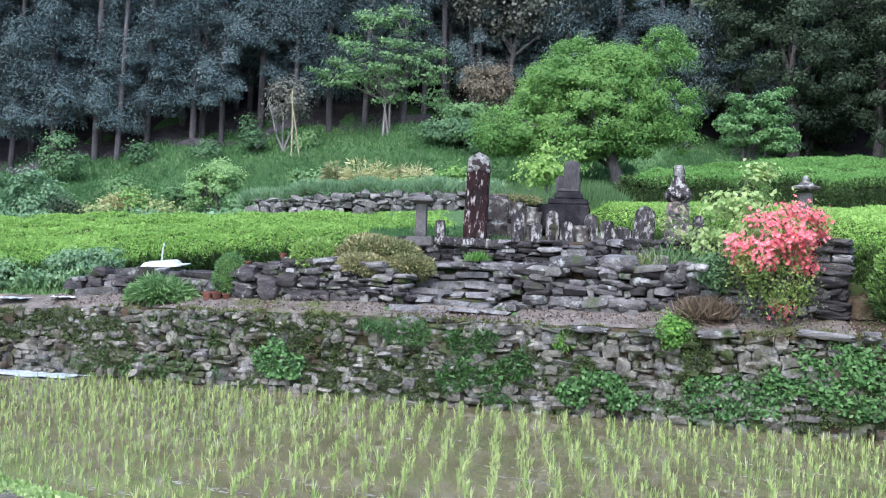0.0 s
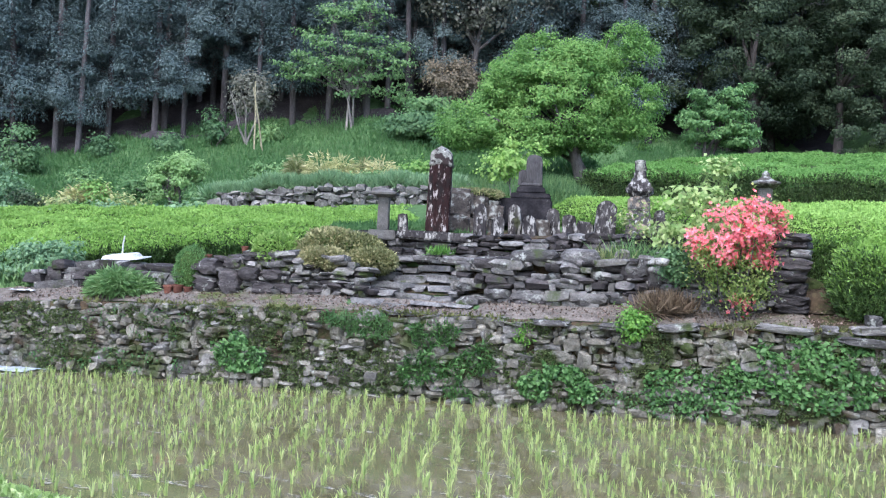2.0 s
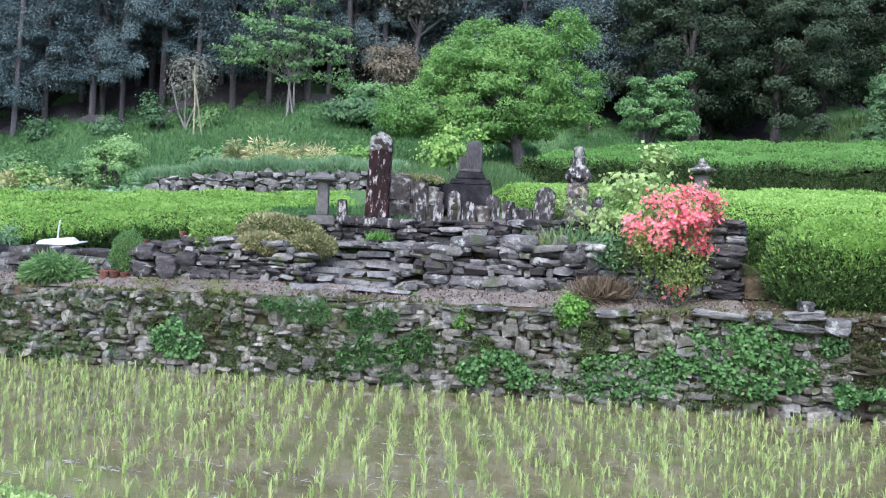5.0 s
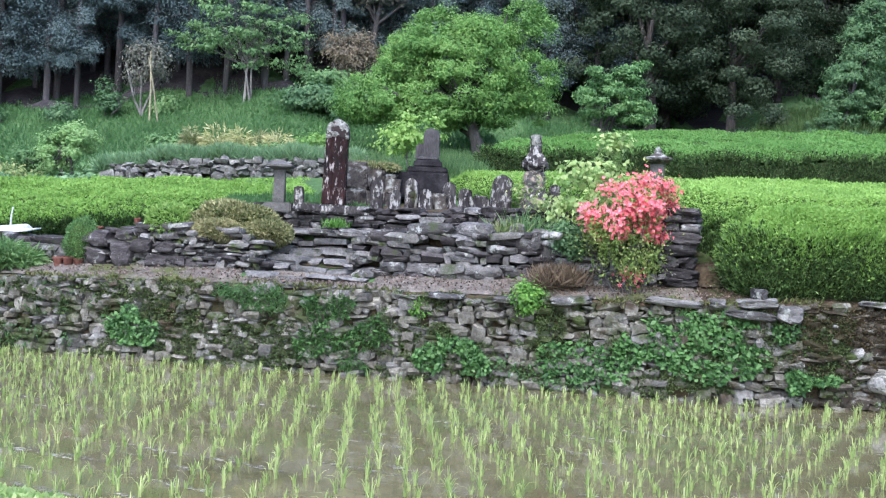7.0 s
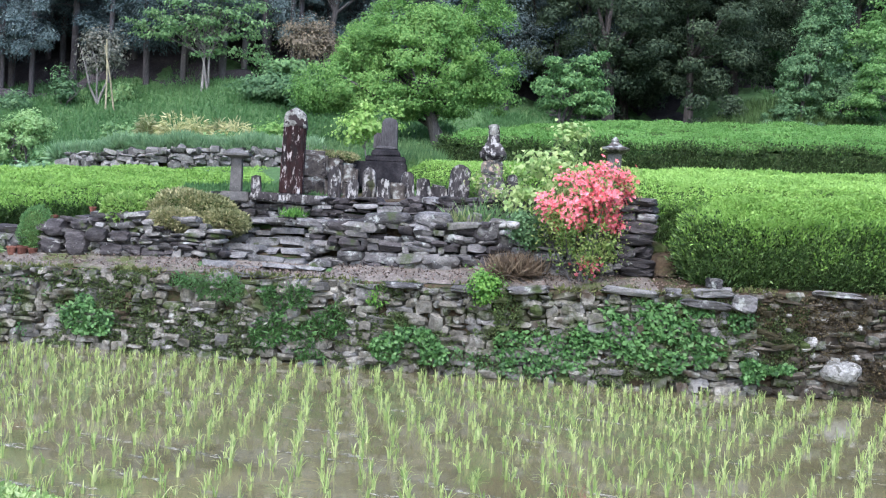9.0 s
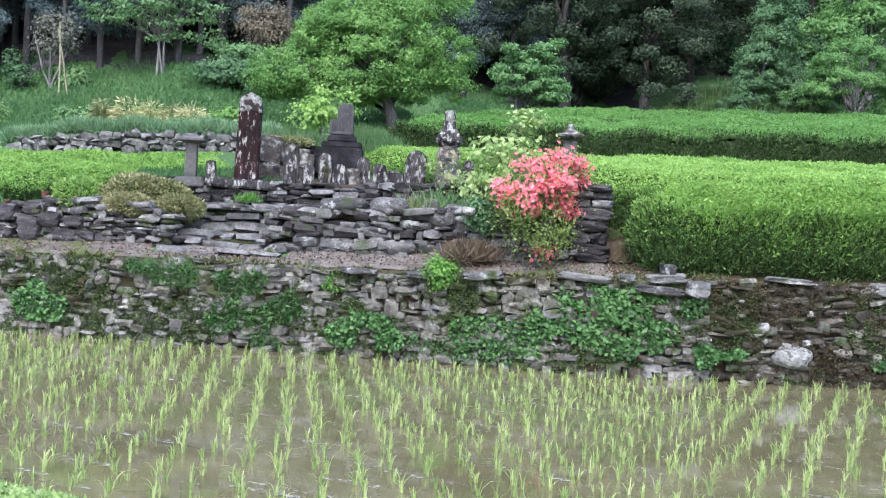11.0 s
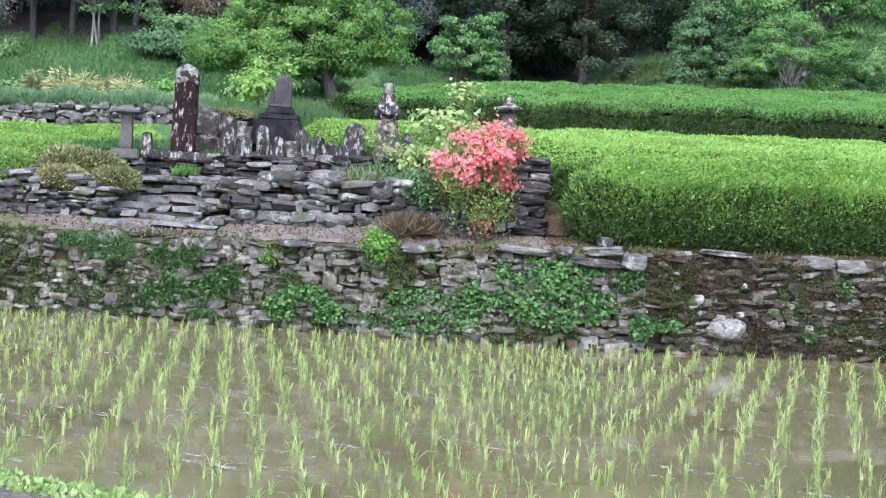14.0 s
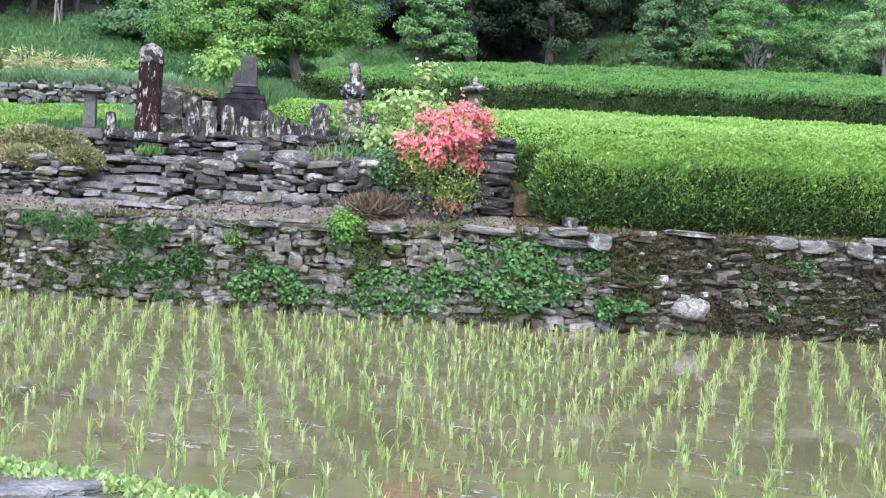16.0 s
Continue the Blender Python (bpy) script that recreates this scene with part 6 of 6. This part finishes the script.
# ---- odds and ends beside the path ----
white_paint = surface("white_enamel", [(0.36, 0.38, 0.38), (0.5, 0.52, 0.52), (0.62, 0.63, 0.63)], 4, 0.5, 0.1, 30, [((0.3, 0.28, 0.24), 6, 0.62, 0.7)], 0.1)
terracotta = surface("terracotta", [(0.08, 0.032, 0.022), (0.14, 0.058, 0.04), (0.2, 0.095, 0.07)], 6, 0.85, 0.3, 40, [], 0.3)
# pale blue for the painted water glare and for the scraps by the path
plastic_sheet = surface("pale_glare_and_scraps", [(0.3, 0.35, 0.39), (0.42, 0.48, 0.53), (0.54, 0.59, 0.63)], 3, 0.4, 0.3, 12, [], 0.0)


def barrow():
    thing = tagged(new("wheelbarrow_tray"), "upturned white metal tray with an upright handle on stones", "barrow")
    bm = bmesh.new()
    rings = []
    for w, d, z in ((0.42, 0.26, 0.0), (0.42, 0.26, 0.014), (0.3, 0.2, 0.02), (0.25, 0.16, 0.085), (0.22, 0.14, 0.095)):
        rings.append([bm.verts.new((w * math.copysign(abs(math.cos(a)) ** 0.25, math.cos(a)), d * math.copysign(abs(math.sin(a)) ** 0.25, math.sin(a)), z)) for a in [math.tau * k / 24 for k in range(24)]])
    for p, q in zip(rings, rings[1:]):
        for k in range(24):
            bm.faces.new((p[k], p[(k + 1) % 24], q[(k + 1) % 24], q[k]))
    bm.faces.new(rings[-1])
    bm.faces.new(rings[0][::-1])
    part("tray", bm, white_paint, thing)
    bm = bmesh.new()
    tube(bm, [(0.02, 0, 0.1), (0.05, 0, 0.25), (0.09, 0, 0.37)], [0.014, 0.014, 0.012], 8)
    part("handle", bm, white_paint, thing)
    thing.matrix_basis = pose(-4.42, 20.0, 1.73, 6, -6, -14)
    for n, (x, z) in enumerate(((-4.75, 1.6), (-4.4, 1.56), (-4.12, 1.6))):
        boulder("dark stone propping a metal tray", x, 20.0, z, 0.26, 0.3, 0.22, slate, 0, 110 + n, "stone")


barrow()


def plant_pot(x, y, z, s):
    thing = tagged(new("plant_pot"), "terracotta plant pot with soil on a path edge", "plant pot", "plant pots")
    pot = part("pot", turned([(0.06, 0), (0.085, 0.13), (0.095, 0.13), (0.095, 0.16), (0.08, 0.16), (0.075, 0.12)], 18), terracotta, thing, smooth=False)
    part("soil", turned([(0.078, 0.125), (0.07, 0.135), (0.01, 0.14)], 18), earth, pot, "dark potting soil")
    thing.matrix_basis = pose(x, y, z, 4, 0, 0) @ Matrix.Diagonal((s, s, s, 1))


for x, y, z, s in ((-3.45, 18.75, 1.27, 0.8), (-3.3, 18.72, 1.27, 0.9), (-3.15, 18.7, 1.27, 0.75), (-2.92, 18.95, 1.76, 0.7), (-2.35, 18.75, 1.92, 0.6)):
    plant_pot(x, y, z, s)


def sheet(label, x, y, z, w, d, turn, mat, seed):
    """A crumpled sheet with a little thickness."""
    n = 14
    bm = bmesh.new()
    g = [[bm.verts.new(((i / n - 0.5) * w * (1 + 0.2 * noise.noise(Vector((j * 0.5, seed, 0)))), (j / n - 0.5) * d * (1 + 0.2 * noise.noise(Vector((i * 0.5, 0, seed)))), 0.02 * (1 + noise.noise(Vector((i * 0.45, j * 0.45, seed)))))) for j in range(n + 1)] for i in range(n + 1)]
    for i in range(n):
        for j in range(n):
            bm.faces.new((g[i][j], g[i + 1][j], g[i + 1][j + 1], g[i][j + 1]))
    ob = solo("plastic_sheet", bm, mat, pose(x, y, z, 0, 0, turn), label, "sheet")
    ob.modifiers.new("thick", "SOLIDIFY").thickness = 0.006
    return ob


# first sheet is added to give the sky's bright reflection on the water
sheet("pale sheet put on the water as sky glare at a wall's foot", -6.3, 18.85, 0.1, 2.4, 1.3, -14, plastic_sheet, 3)
sheet("crumpled white sheet on a path", -5.75, 19.4, 1.2, 0.36, 0.25, 10, white_paint, 5)
sheet("crumpled white scraps beside a path", -6.6, 19.6, 1.15, 0.5, 0.3, -5, plastic_sheet, 6)


def wall_moss():
    """Dull green moss and small weeds over the face of the lower wall, in patches."""
    r = np.random.default_rng(400)
    n = 110000
    x, z = r.uniform(-9, 11, n), r.uniform(-0.02, 1.25, n)
    patch = np.array([noise.noise(Vector((a * 0.9, b * 1.6, 7))) + 0.5 * noise.noise(Vector((a * 4, b * 5, 2))) for a, b in zip(x, z)])
    keep = (patch > 0.0) & (z < path_z(x) + 0.02)
    x, z = x[keep], z[keep]
    P = np.stack([x, wall_y(x) - 0.1 + 0.08 * z - 0.05 * r.random(len(x)), z], 1)
    tagged(new("wall_moss", leaves("wall_moss", P, np.full(len(P), 0.035), wall_weed, np.array([0, -0.5, 0.3]), 0.8, 0.3)), "dull green moss and small weeds on a stone wall", "moss", kind="stuff")
    n = 26000
    x, z = r.uniform(5.9, 12, n), r.uniform(0.0, 1.3, n)
    patch = np.array([noise.noise(Vector((a * 1.4, b * 2.2, 21))) + 0.5 * noise.noise(Vector((a * 5, b * 6, 3))) for a, b in zip(x, z)])
    keep = patch > 0.0
    x, z = x[keep], z[keep]
    P = np.stack([x, wall_y(x) - 0.13 + 0.08 * z - 0.04 * r.random(len(x)), z], 1)
    tagged(new("dry_moss", leaves("dry_moss", P, np.full(len(P), 0.032), dry_moss, np.array([0, -0.5, 0.1]), 0.8, 0.3)), "brown dry moss and roots on an earthy wall", "moss", kind="stuff")
    m = 2600
    x = r.uniform(-9, 11, m)
    P = np.stack([x, wall_y(x) + r.uniform(-0.06, 0.2, m), path_z(x) + 0.02], 1)
    keep = np.array([noise.noise(Vector((a * 1.6, 0, 5))) for a in x]) > -0.05
    tagged(new("edge_grass", leaves("edge_grass", P[keep], np.full(keep.sum(), 0.08), edge_grass, np.array([0, -0.4, 0.5]), 0.6, 0.08)), "short dry grass along a wall top", "grass", kind="stuff")
    m = 3600
    x = r.uniform(-6, 5.4, m)
    v = r.uniform(0.25, 0.9, m)
    P = np.stack([x, wall_y(x) + v, land(x, wall_y(x) + v) + 0.055], 1)
    tagged(new("leaf_litter", leaves("leaf_litter", P, np.full(m, 0.03), litter, np.array([0, 0, 0.1]), 0.6, 0.4)), "dry leaves and fallen petals on a path", "litter", kind="stuff")


wall_weed = leafy("wall_weed", [(0.04, 0.062, 0.024), (0.08, 0.124, 0.042), (0.15, 0.205, 0.072)], 0.6, 0.25, 2.0)
dry_moss = leafy("dry_moss", [(0.03, 0.022, 0.014), (0.06, 0.045, 0.026), (0.11, 0.09, 0.045)], 0.6, 0.15, 2.0)
edge_grass = leafy("edge_grass", [(0.09, 0.1, 0.04), (0.15, 0.18, 0.06), (0.22, 0.24, 0.09)], 0.6, 0.3, 2.0)
litter = leafy("leaf_litter", [(0.06, 0.042, 0.03), (0.13, 0.095, 0.07), (0.26, 0.2, 0.17)], 0.8, 0.1, 2.0)
wall_moss()
